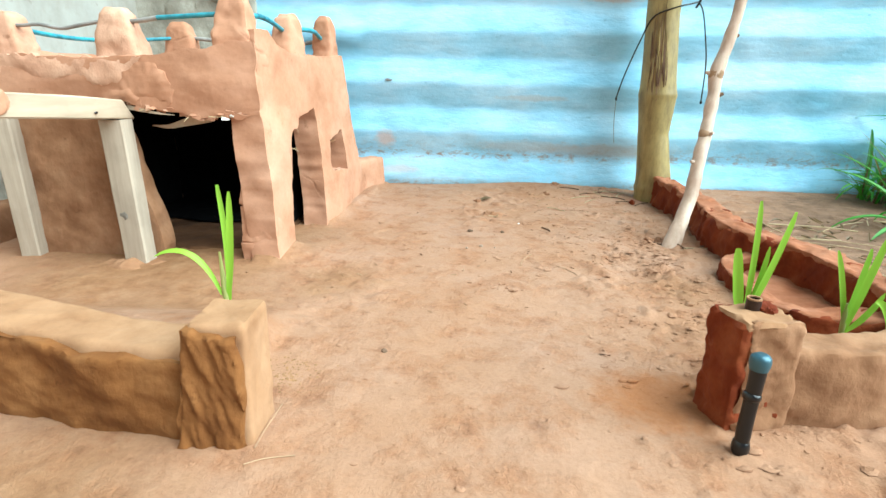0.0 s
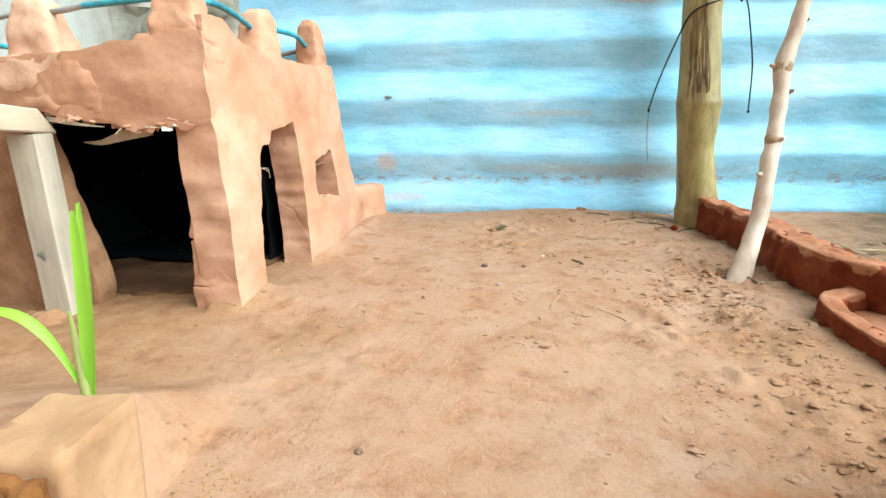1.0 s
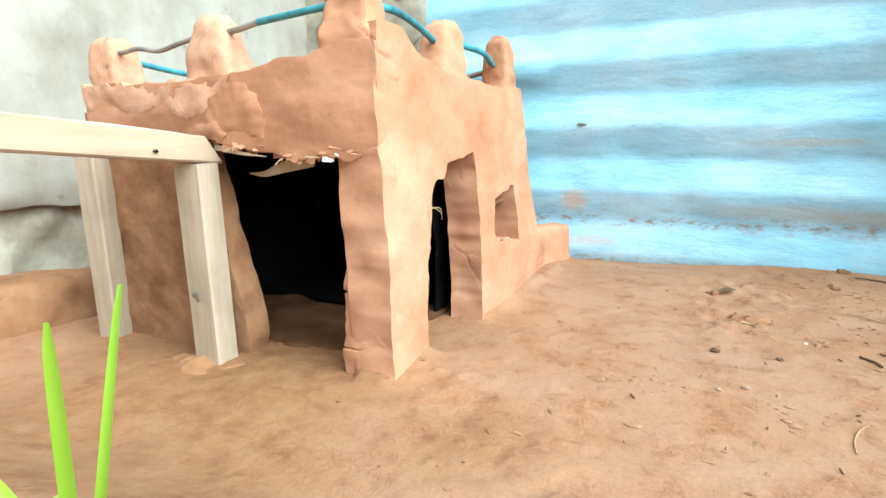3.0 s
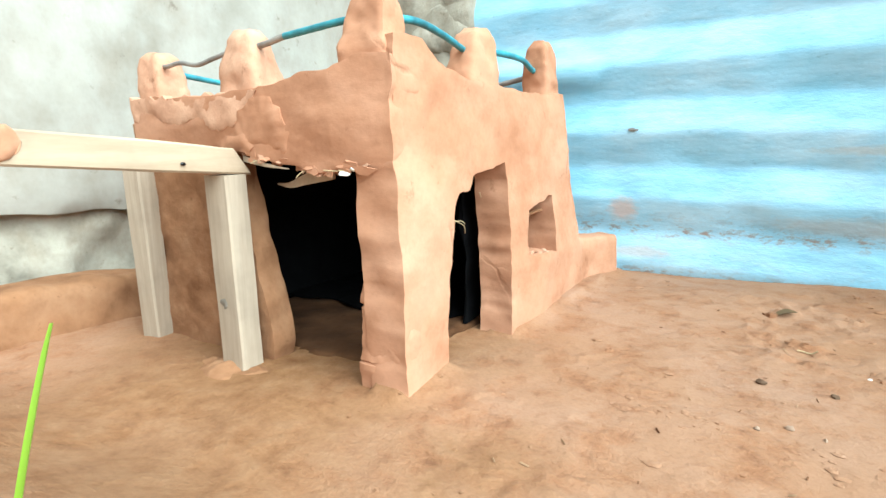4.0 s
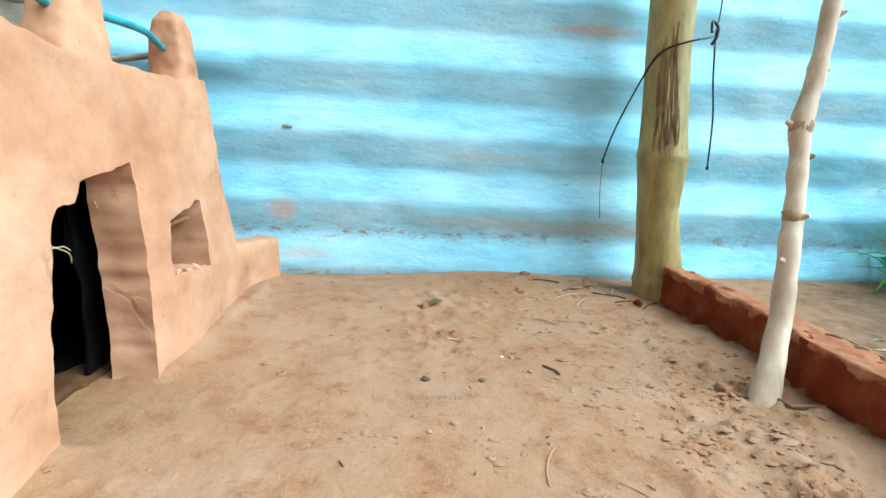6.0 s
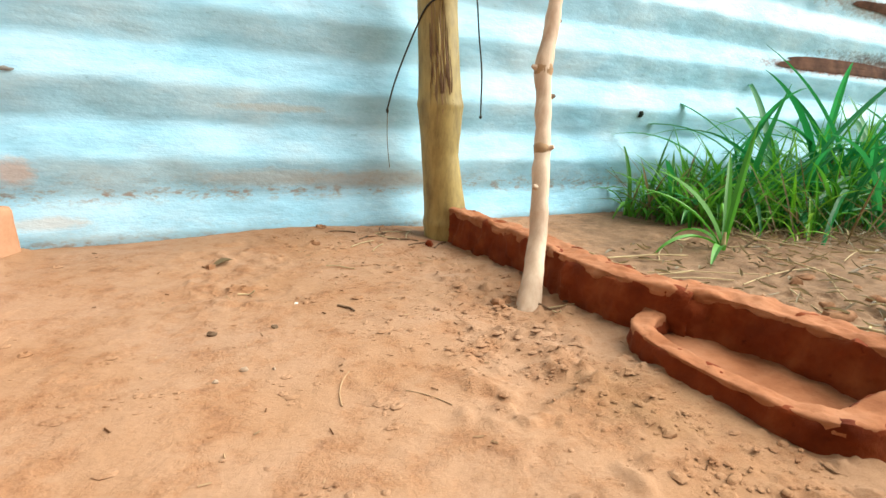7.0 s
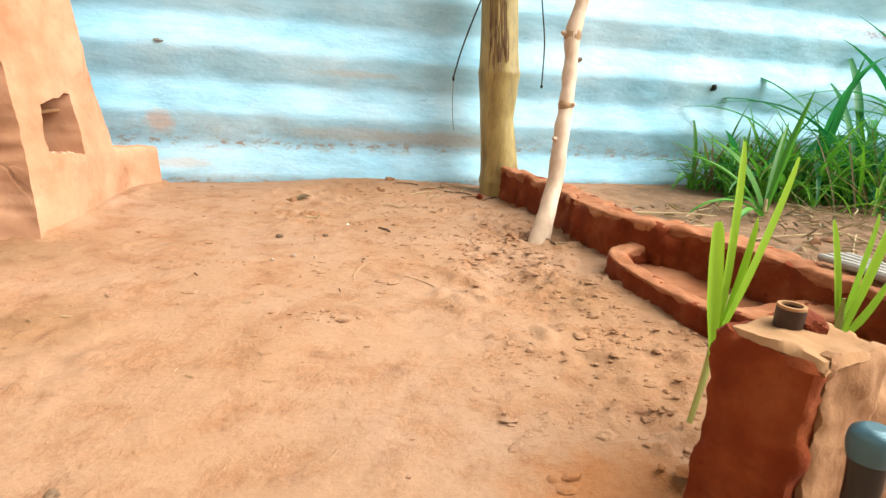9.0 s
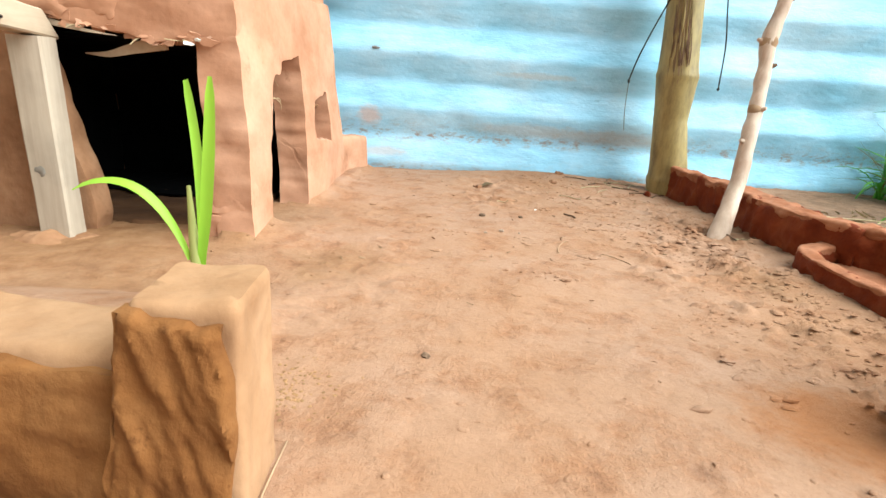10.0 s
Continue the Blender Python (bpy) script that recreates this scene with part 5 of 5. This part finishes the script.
part("strand", mesh_of("strand", *tube([(0.385, 0.838, 0.272), (0.401, 0.862, 0.262), (0.416, 0.882, 0.235), (0.426, 0.889, 0.195), (0.428, 0.890, 0.142)], 0.0010, 8), M_BLACK), wire)
part("strand", mesh_of("strand", *tube([(0.3025, 0.890, 0.146), (0.3035, 0.892, 0.11), (0.307, 0.893, 0.078)], 0.0004, 6), M_TWIG), wire, "fine loose thread")
for x, y, z in ((0.3025, 0.890, 0.144), (0.428, 0.890, 0.141)):
    part("strand_end", mesh_of("strand_end", *stone(x, y, z, 0.0021, 190, (0.8, 0.8, 1.3), 10, 0.3), M_BLACK), wire)
part("twist", mesh_of("twist", *tube([(0.381, 0.836, 0.264), (0.385, 0.835, 0.272), (0.3875, 0.838, 0.281), (0.382, 0.840, 0.287), (0.380, 0.836, 0.276)], 0.0016, 8, 0.002), M_BLACK), wire)


# ---- plants ----
def blade(x, y, z, length, width, heading, lean, droop, segs=9, fold=0.25):
    """One grass blade: a folded, tapering, bending strip."""
    h = radians(heading)
    out = np.array([math.cos(h), math.sin(h), 0])
    across = np.array([-math.sin(h), math.cos(h), 0])
    p, ang = np.array([x, y, z], float), radians(90 - lean)
    verts, faces = [], []
    for i in range(segs + 1):
        s = i / segs
        w = width * (0.55 + 0.75 * s if s < 0.4 else 0.85 * (1 - ((s - 0.4) / 0.6) ** 2.2) + 0.03)
        up = np.array([-math.sin(ang) * out[0], -math.sin(ang) * out[1], math.cos(ang)])
        verts += [tuple(p - across * w / 2 + up * w * fold), tuple(p), tuple(p + across * w / 2 + up * w * fold)]
        p = p + (out * math.cos(ang) + np.array([0, 0, math.sin(ang)])) * length / segs
        ang -= radians(droop) / segs
    for i in range(segs):
        a = 3 * i
        faces += [(a, a + 1, a + 4, a + 3), (a + 1, a + 2, a + 5, a + 4)]
    return verts, faces


def leaf_to(a, b, width, bow=(0, 0, 0), face=(0, -1, 0), blunt=0.12, segs=14, fold=0.22):
    """A folded blade from a to b, bowed on its way."""
    a, b, bow = np.array(a, float), np.array(b, float), np.array(bow, float)
    verts, faces = [], []
    for i in range(segs + 1):
        t = i / segs
        p = a + (b - a) * t + bow * 4 * t * (1 - t)
        d = b - a + bow * 4 * (1 - 2 * t)
        d /= np.linalg.norm(d)
        across = np.cross(d, np.array(face, float))
        across /= np.linalg.norm(across) + 1e-9
        up = np.cross(across, d)
        w = width * (0.42 + 1.45 * t if t < 0.4 else blunt + (1 - blunt) * math.sqrt(max(0.0, 1 - ((t - 0.4) / 0.6) ** 3)))
        verts += [tuple(p - across * w / 2 + up * w * fold), tuple(p), tuple(p + across * w / 2 + up * w * fold)]
    for i in range(segs):
        k = 3 * i
        faces += [(k, k + 1, k + 4, k + 3), (k + 1, k + 2, k + 5, k + 4)]
    return verts, faces


def seedling(base, fork, blades, label):
    """A seedling: a pale stem from base to fork, blades of (tip, width, bow, blunt) from there."""
    ob = thing("grass_seedling", base, label, "seedling", "planted grass seedlings")
    base, fork = np.array(base, float), np.array(fork, float)
    mid = (base + fork) / 2 + np.array([0.0006, 0, 0])
    part("stem", mesh_of("stem", *tube([tuple(base - (0, 0, 0.006)) + (0.0010,), tuple(mid) + (0.0012,), tuple(fork) + (0.0016,), tuple(fork + (fork - mid) * 0.9) + (0.0006,)], 0.0012, 10, 0.003), M_STEM), ob, "pale yellowish stem")
    for k, (tip, width, bow, blunt) in enumerate(blades):
        root = fork - (fork - base) * 0.25 + np.array([0.0008 * math.cos(2.4 * k), 0.0008 * math.sin(2.4 * k), 0])
        part("leaf_blade", mesh_of("leaf_blade", *leaf_to(root, tip, width, bow, (0.25 * math.sin(k * 2), -1, 0.1 * k), blunt), M_SEED), ob)
    return ob


seedling((-0.0285, 0.2905, 0.004), (-0.0285, 0.2905, 0.056), [((-0.037, 0.311, 0.110), 0.0034, (0.004, -0.003, 0.0), 0.5), ((-0.0195, 0.288, 0.1115), 0.0036, (0.0012, 0, 0), 0.3)], "bright green three-bladed grass seedling behind the clay pier")
bent = bpy.data.objects["grass_seedling"]
part("leaf_blade", mesh_of("leaf_blade", *leaf_to((-0.030, 0.290, 0.056), (-0.062, 0.287, 0.0765), 0.0034, (0.003, 0, 0.011), (0, -0.5, 1), 0.2), M_SEED), bent)
seedling((0.2490, 0.3340, 0.003), (0.2625, 0.3425, 0.034), [((0.2590, 0.3440, 0.104), 0.0036, (0.001, 0, 0), 0.35), ((0.2740, 0.3360, 0.100), 0.0046, (0.001, 0, 0), 0.35), ((0.2480, 0.3370, 0.0780), 0.0056, (-0.001, 0, 0.002), 0.45), ((0.2660, 0.3390, 0.0790), 0.0034, (0.001, 0, 0), 0.15)], "tall yellow-green grass seedling beside the gate pier")
seedling((0.3170, 0.3400, 0.006), (0.3165, 0.3400, 0.034), [((0.3070, 0.3450, 0.0765), 0.0034, (0.001, 0, 0), 0.3), ((0.3200, 0.3390, 0.080), 0.0048, (0, 0, 0), 0.3), ((0.3240, 0.3350, 0.0885), 0.0042, (0, 0, 0), 0.25), ((0.3330, 0.3380, 0.0545), 0.0038, (0.001, 0, -0.002), 0.15)], "bright green grass seedling behind the clay wall")
seedling((0.3370, 0.3310, 0.006), (0.3345, 0.3315, 0.042), [((0.3420, 0.3330, 0.140), 0.0050, (0.002, 0, 0), 0.2), ((0.3540, 0.3280, 0.110), 0.0046, (0, 0, 0.004), 0.2), ((0.3220, 0.3290, 0.052), 0.0040, (0, 0, 0.006), 0.15)], "tall green grass seedling by the clay border")

random.seed(21)


def meadow(count, x0, x1, y0, y1, low, high, thin, wide, droop, segs, bias=0.8):
    """Blades rooted over a strip of the bed, taller away from its edge."""
    out = []
    for k in range(count):
        u = random.random() ** bias
        x = x0 + u * (x1 - x0)
        y = random.uniform(y0 - 0.08 * u, y1)
        tall = low + (high - low) * min(1, max(0, (x - 0.66) / 0.30))
        out.append(blade(x, y, gz(x, y) - 0.003, tall * random.uniform(0.5, 1.5), random.uniform(thin, wide), random.uniform(0, 360), random.uniform(3, 38), random.uniform(*droop), segs))
    return out


pieces = meadow(900, 0.668, 1.75, 0.68, 0.878, 0.062, 0.15, 0.002, 0.006, (0, 150), 7) + meadow(260, 0.662, 0.86, 0.75, 0.876, 0.085, 0.12, 0.003, 0.008, (20, 130), 7, 1.0)
single("grass_tuft", mesh_of("grass_tuft", *join(pieces), M_GRASS), "dense green meadow grass against the iron fence", "grass", kind="stuff")
# front blades in the lime colour that stands for sunlit grass
pieces = meadow(240, 0.672, 1.6, 0.64, 0.86, 0.06, 0.13, 0.0022, 0.006, (10, 120), 8, 1.1)
single("lime_grass", mesh_of("lime_grass", *join(pieces), M_LIME), "lime-green grass at the front of the tuft, sunlit tone in its colour", "grass", kind="stuff")
pieces = meadow(170, 0.80, 1.6, 0.64, 0.86, 0.10, 0.24, 0.006, 0.014, (40, 160), 14, 1.0)
for cx, cy, n in ((0.78, 0.79, 16), (0.90, 0.77, 18), (0.98, 0.76, 16), (1.10, 0.72, 20), (1.22, 0.78, 20), (1.36, 0.70, 20)):
    for i in range(n):
        x, y = random.gauss(cx, 0.055), min(0.87, random.gauss(cy, 0.035))
        pieces.append(blade(x, y, gz(x, y) - 0.003, random.uniform(0.15, 0.36) * (0.62 if cx < 0.9 else 1), random.uniform(0.007, 0.014), random.uniform(0, 360), random.uniform(4, 34), random.uniform(20, 165), 14, 0.18))
single("broad_grass", mesh_of("broad_grass", *join(pieces), M_BROAD), "tall broad-bladed grass arching over the tuft", "grass", kind="stuff")
pieces = []
for i in range(420):
    x, y = 0.66 + random.random() * 0.9, random.uniform(0.50, 0.86)
    if random.random() < 0.12:
        x, y = random.uniform(0.665, 0.76), random.uniform(0.80, 0.875)
    pieces.append(blade(x, y, gz(x, y) - 0.001, random.uniform(0.04, 0.14), random.uniform(0.0016, 0.004), random.uniform(0, 360), random.uniform(20, 86), random.uniform(0, 40), 6))
single("dead_grass", mesh_of("dead_grass", *join(pieces), M_DRY), "dry straw-coloured grass lying under the green tuft", "grass", kind="stuff")

weed = thing("broad_weed", (0.592, 0.648, gz(0.592, 0.648)), "small green weed with curling broad blades at the border", "weed")
for i, (length, width, heading, lean, droop) in enumerate([(0.10, 0.010, 170, 48, 95), (0.12, 0.011, 130, 30, 60), (0.15, 0.009, 20, 18, 10), (0.14, 0.008, 40, 28, 30), (0.10, 0.010, 210, 60, 60), (0.08, 0.009, 90, 40, 110), (0.13, 0.012, 100, 22, 60)]):
    part("leaf_blade", mesh_of("leaf_blade", *blade(0.592, 0.648, gz(0.592, 0.648) - 0.002, length, width, heading, lean, droop, 12), M_GRASS), weed)
part("stem", mesh_of("stem", *tube([(0.592, 0.648, -0.004, 0.003), (0.593, 0.649, 0.014, 0.0028), (0.594, 0.650, 0.03, 0.0015)], 0.003, 10), M_STRAW), weed)
for i, (x, y, z, L, hd) in enumerate([(0.93, 0.66, 0.07, 0.16, 15), (0.90, 0.64, 0.062, 0.13, 5)]):
    single("yellow_leaf", mesh_of("yellow_leaf", *blade(x, y, z, L, 0.011, hd, 84, 14, 10), M_YELLOW), "yellowed grass leaf resting across the tuft", "leaf", "yellowed leaves")

# ---- litter ----
random.seed(31)


def straw(x, y, length, heading, r=0.00055, lift=0.001, bend=0.2, material=None, name="straw", label="dry straw lying on the earth", category="straw", group="loose straws"):
    h = radians(heading)
    pts = []
    for s in (-0.5, -0.15, 0.2, 0.5):
        px = x + math.cos(h) * s * length - math.sin(h) * bend * length * (0.25 - s * s)
        py = y + math.sin(h) * s * length + math.cos(h) * bend * length * (0.25 - s * s)
        pts.append((px, py, gz(px, py) + r * 0.6 + lift))
    return single(name, mesh_of(name, *tube(pts, r, 6, 0.006), material or M_STRAW), label, category, group)


for x, y, L, hd in [(0.335, 0.588, 0.034, -8), (0.352, 0.580, 0.02, -5), (0.315, 0.575, 0.012, 80), (0.25, 0.82, 0.035, 30), (0.262, 0.806, 0.03, 50), (0.205, 0.745, 0.028, -40), (0.30, 0.86, 0.05, 12), (0.315, 0.85, 0.04, 60), (0.285, 0.84, 0.03, -35),
                    (0.12, 0.70, 0.012, 0), (0.40, 0.62, 0.06, 20), (0.45, 0.58, 0.09, -20), (0.52, 0.66, 0.10, 35), (0.55, 0.56, 0.12, 5), (0.50, 0.50, 0.08, 60)]:
    straw(x, y, L, hd)
straw(0.0035, 0.258, 0.036, 91, 0.0003, 0.0003, 0.05, M_HUSK2)
straw(0.150, 0.535, 0.034, 68, 0.00035, 0.0002, 0.35, M_HUSK2)
straw(0.185, 0.51, 0.026, -52, 0.0003, 0.0002, 0.2, M_HUSK2)
straw(0.0135, 0.2335, 0.022, 25, 0.0003, 0.0003, 0.1, M_HUSK2)
for i in range(46):
    x, y = random.uniform(0.42, 0.85), random.uniform(0.42, 0.70)
    straw(x, y, random.uniform(0.03, 0.11), random.uniform(0, 180), random.uniform(0.0004, 0.0010), random.uniform(0.001, 0.006), random.uniform(-0.3, 0.3))
for x, y, L, hd in [(0.318, 0.592, 0.022, 140), (0.345, 0.592, 0.016, -30), (0.296, 0.606, 0.02, 160), (0.27, 0.845, 0.04, 25), (0.30, 0.83, 0.035, -20), (0.315, 0.815, 0.03, 10), (0.288, 0.868, 0.03, 75), (0.24, 0.865, 0.03, -15), (0.335, 0.805, 0.03, 40), (0.18, 0.64, 0.016, -60)]:
    straw(x, y, L, hd, 0.0008, 0.0004, 0.3, M_TWIG, "twig", "short dark twig lying on the earth", "twig", "dark twigs")

for x, y, r, mat, lab in [(0.092, 0.631, 0.0026, M_TWIG, "small dark pebble on the earth"), (0.129, 0.626, 0.0020, M_TWIG, "small dark pebble on the earth"), (0.046, 0.338, 0.0021, M_TWIG, "dark seed husk lying on the earth"), (0.098, 0.788, 0.005, M_CLOD, "brown clod beside a pale leaf"),
                          (0.105, 0.575, 0.0018, M_CHIP, "pale chip of plaster in the earth"), (0.12, 0.57, 0.0014, M_CHIP, "pale chip of plaster in the earth"), (0.09, 0.566, 0.0015, M_CHIP, "pale chip of plaster in the earth"), (0.15, 0.665, 0.001, M_WHITE, "pale chip of plaster in the earth"),
                          (0.29, 0.612, 0.0052, M_CLOD, "brown clod by the stick"), (0.30, 0.618, 0.006, M_CLOD, "brown clod by the stick"), (0.202, 0.83, 0.0055, M_CLOD, "brown clod by the fence"), (0.22, 0.885, 0.0055, M_CLOD, "brown clod by the fence"), (0.322, 0.808, 0.006, M_RED, "red clay clod by the bamboo")]:
    single("pebble" if r < 0.005 else "clod", mesh_of("pebble", *stone(x, y, gz(x, y) + r * 0.15, r * 0.75, int(x * 1000), (1.3, 1, 0.6), 12, 0.9), mat), lab, "pebble" if r < 0.005 else "clod", "loose bits on the yard")
single("pale_leaf", mesh_of("pale_leaf", *blade(0.104, 0.790, gz(0.108, 0.79) + 0.001, 0.016, 0.012, 20, 70, 20, 6), M_DRY), "small pale green dry leaf on the earth", "leaf")

CRUMBS = [rough(loft([np.column_stack([s * np.cos(np.linspace(0, 5.2, 6)), s * np.sin(np.linspace(0, 5.2, 6)), np.full(6, q)]) for s, q in ((0.7, -0.4), (1, 0.1), (0.6, 0.6))], False), 0.35, 1.0, i) for i in range(12)]
pieces = []
NESTS = [(random.gauss(0.262, 0.045), random.uniform(0.28, 0.66)) for k in range(34)] + [(random.uniform(0.02, 0.30), random.uniform(0.35, 0.80)) for k in range(14)]
for i in range(1950):
    if i >= 1500:
        x, y = random.gauss(0.262, 0.034), random.uniform(0.25, 0.62)
    elif i < 900:
        cx, cy = NESTS[i % len(NESTS)]
        x, y = random.gauss(cx, 0.009), random.gauss(cy, 0.007)
    elif i < 1150:
        x, y = random.uniform(0.15, 0.36), random.uniform(0.62, 0.88)
    else:
        x, y = random.uniform(-0.10, 0.32), random.uniform(0.18, 0.85)
    if x > 0.312 and y < 0.53:
        x -= 0.06
    r = random.uniform(0.0005, 0.0013) * (1 + 2.2 * random.random() ** 8)
    crumb_v, crumb_f = CRUMBS[i % len(CRUMBS)]
    pieces.append((crumb_v * np.array([r * random.uniform(0.8, 1.9), r, r * 0.7]) + np.array([x, y, gz(x, y)]), crumb_f))
single("soil_crumbs", mesh_of("soil_crumbs", *join(pieces), M_GROUND), "loose crumbs of brown earth scattered over the yard", "soil", kind="stuff")

# flat flakes of dried clay kicked up along the border and round the stick
pieces = []
for i in range(150):
    if i < 100:
        cx, cy = NESTS[(i * 5) % 34]
        x, y = random.gauss(cx, 0.012), random.gauss(cy, 0.012)
    else:
        x, y = random.uniform(0.18, 0.335), random.uniform(0.56, 0.87)
    if x > 0.312 and y < 0.53:
        x -= 0.05
    r, h = random.uniform(0.0009, 0.0022) * (1 + 0.9 * random.random() ** 6), random.uniform(0, 6.3)
    crumb_v, crumb_f = CRUMBS[i % len(CRUMBS)]
    px, py = crumb_v[:, 0] * r * random.uniform(1.0, 1.8), crumb_v[:, 1] * r
    pieces.append((np.column_stack([x + px * math.cos(h) - py * math.sin(h), y + px * math.sin(h) + py * math.cos(h), gz(x, y) + 0.0003 + crumb_v[:, 2] * r * 0.42 + 0.25 * px * random.uniform(-1, 1)]), crumb_f))
single("clay_flakes", mesh_of("clay_flakes", *join(pieces), M_GROUND, smooth=False), "flat flakes of dry brown clay strewn on the yard", "soil", kind="stuff")

# fine chaff trodden into the yard
pieces = []
for i in range(260):
    x, y = (random.uniform(-0.02, 0.35), random.uniform(0.40, 0.88)) if i < 150 else (random.uniform(0.18, 0.37), random.uniform(0.72, 0.88))
    h, L = random.uniform(0, math.pi), random.uniform(0.0015, 0.0050)
    a = (x - math.cos(h) * L / 2, y - math.sin(h) * L / 2)
    b = (x + math.cos(h) * L / 2, y + math.sin(h) * L / 2)
    w = random.uniform(0.0002, 0.0005)
    nx, ny = -math.sin(h) * w, math.cos(h) * w
    za, zb = gz(*a) + 0.0004, gz(*b) + 0.0006
    pieces.append(([(a[0] - nx, a[1] - ny, za), (a[0] + nx, a[1] + ny, za), (a[0], a[1], za + w * 1.4), (b[0] - nx, b[1] - ny, zb), (b[0] + nx, b[1] + ny, zb), (b[0], b[1], zb + w * 1.4)],
                   [(0, 1, 4, 3), (1, 2, 5, 4), (2, 0, 3, 5), (0, 2, 1), (3, 4, 5)]))
single("chaff", mesh_of("chaff", *join(pieces[:60]), M_HUSK), "dark bits of chaff trodden into the earth", "chaff", kind="stuff")
single("straw_bits", mesh_of("straw_bits", *join(pieces[110:]), M_HUSK2), "pale bits of straw trodden into the earth", "straw", kind="stuff")
pieces = []
for i in range(150):
    x, y, r = random.gauss(-0.004, 0.009), random.gauss(0.310, 0.010), random.uniform(0.0003, 0.0009)
    crumb_v, crumb_f = CRUMBS[i % len(CRUMBS)]
    pieces.append((crumb_v * np.array([r, r, r * 0.6]) + np.array([x, y, gz(x, y)]), crumb_f))
single("sand_grains", mesh_of("sand_grains", *join(pieces), M_SAND), "yellowish coarse sand spilt beside the gate pier", "sand", kind="stuff")

pieces = []
for i in range(520):
    x, y = random.uniform(0.41, 0.95), random.uniform(0.36, 0.68)
    pieces.append(blade(x, y, gz(x, y) + random.uniform(0.001, 0.006), random.uniform(0.007, 0.020), random.uniform(0.0015, 0.0042), random.uniform(0, 360), random.uniform(65, 100), random.uniform(-60, 60), 5, 0.5))
single("leaf_litter", mesh_of("leaf_litter", *join(pieces), M_DRY), "curled dry leaf litter on the garden soil", "leaf litter", kind="stuff")
pieces = [stone(random.uniform(0.42, 0.95), random.uniform(0.34, 0.6), 0.008, random.uniform(0.002, 0.008), i, (1.2, 1, 0.6), 8, 0.5) for i in range(150)]
single("soil_clods", mesh_of("soil_clods", *join(pieces), M_CLOD), "dark clods of garden soil under the litter", "soil", kind="stuff")
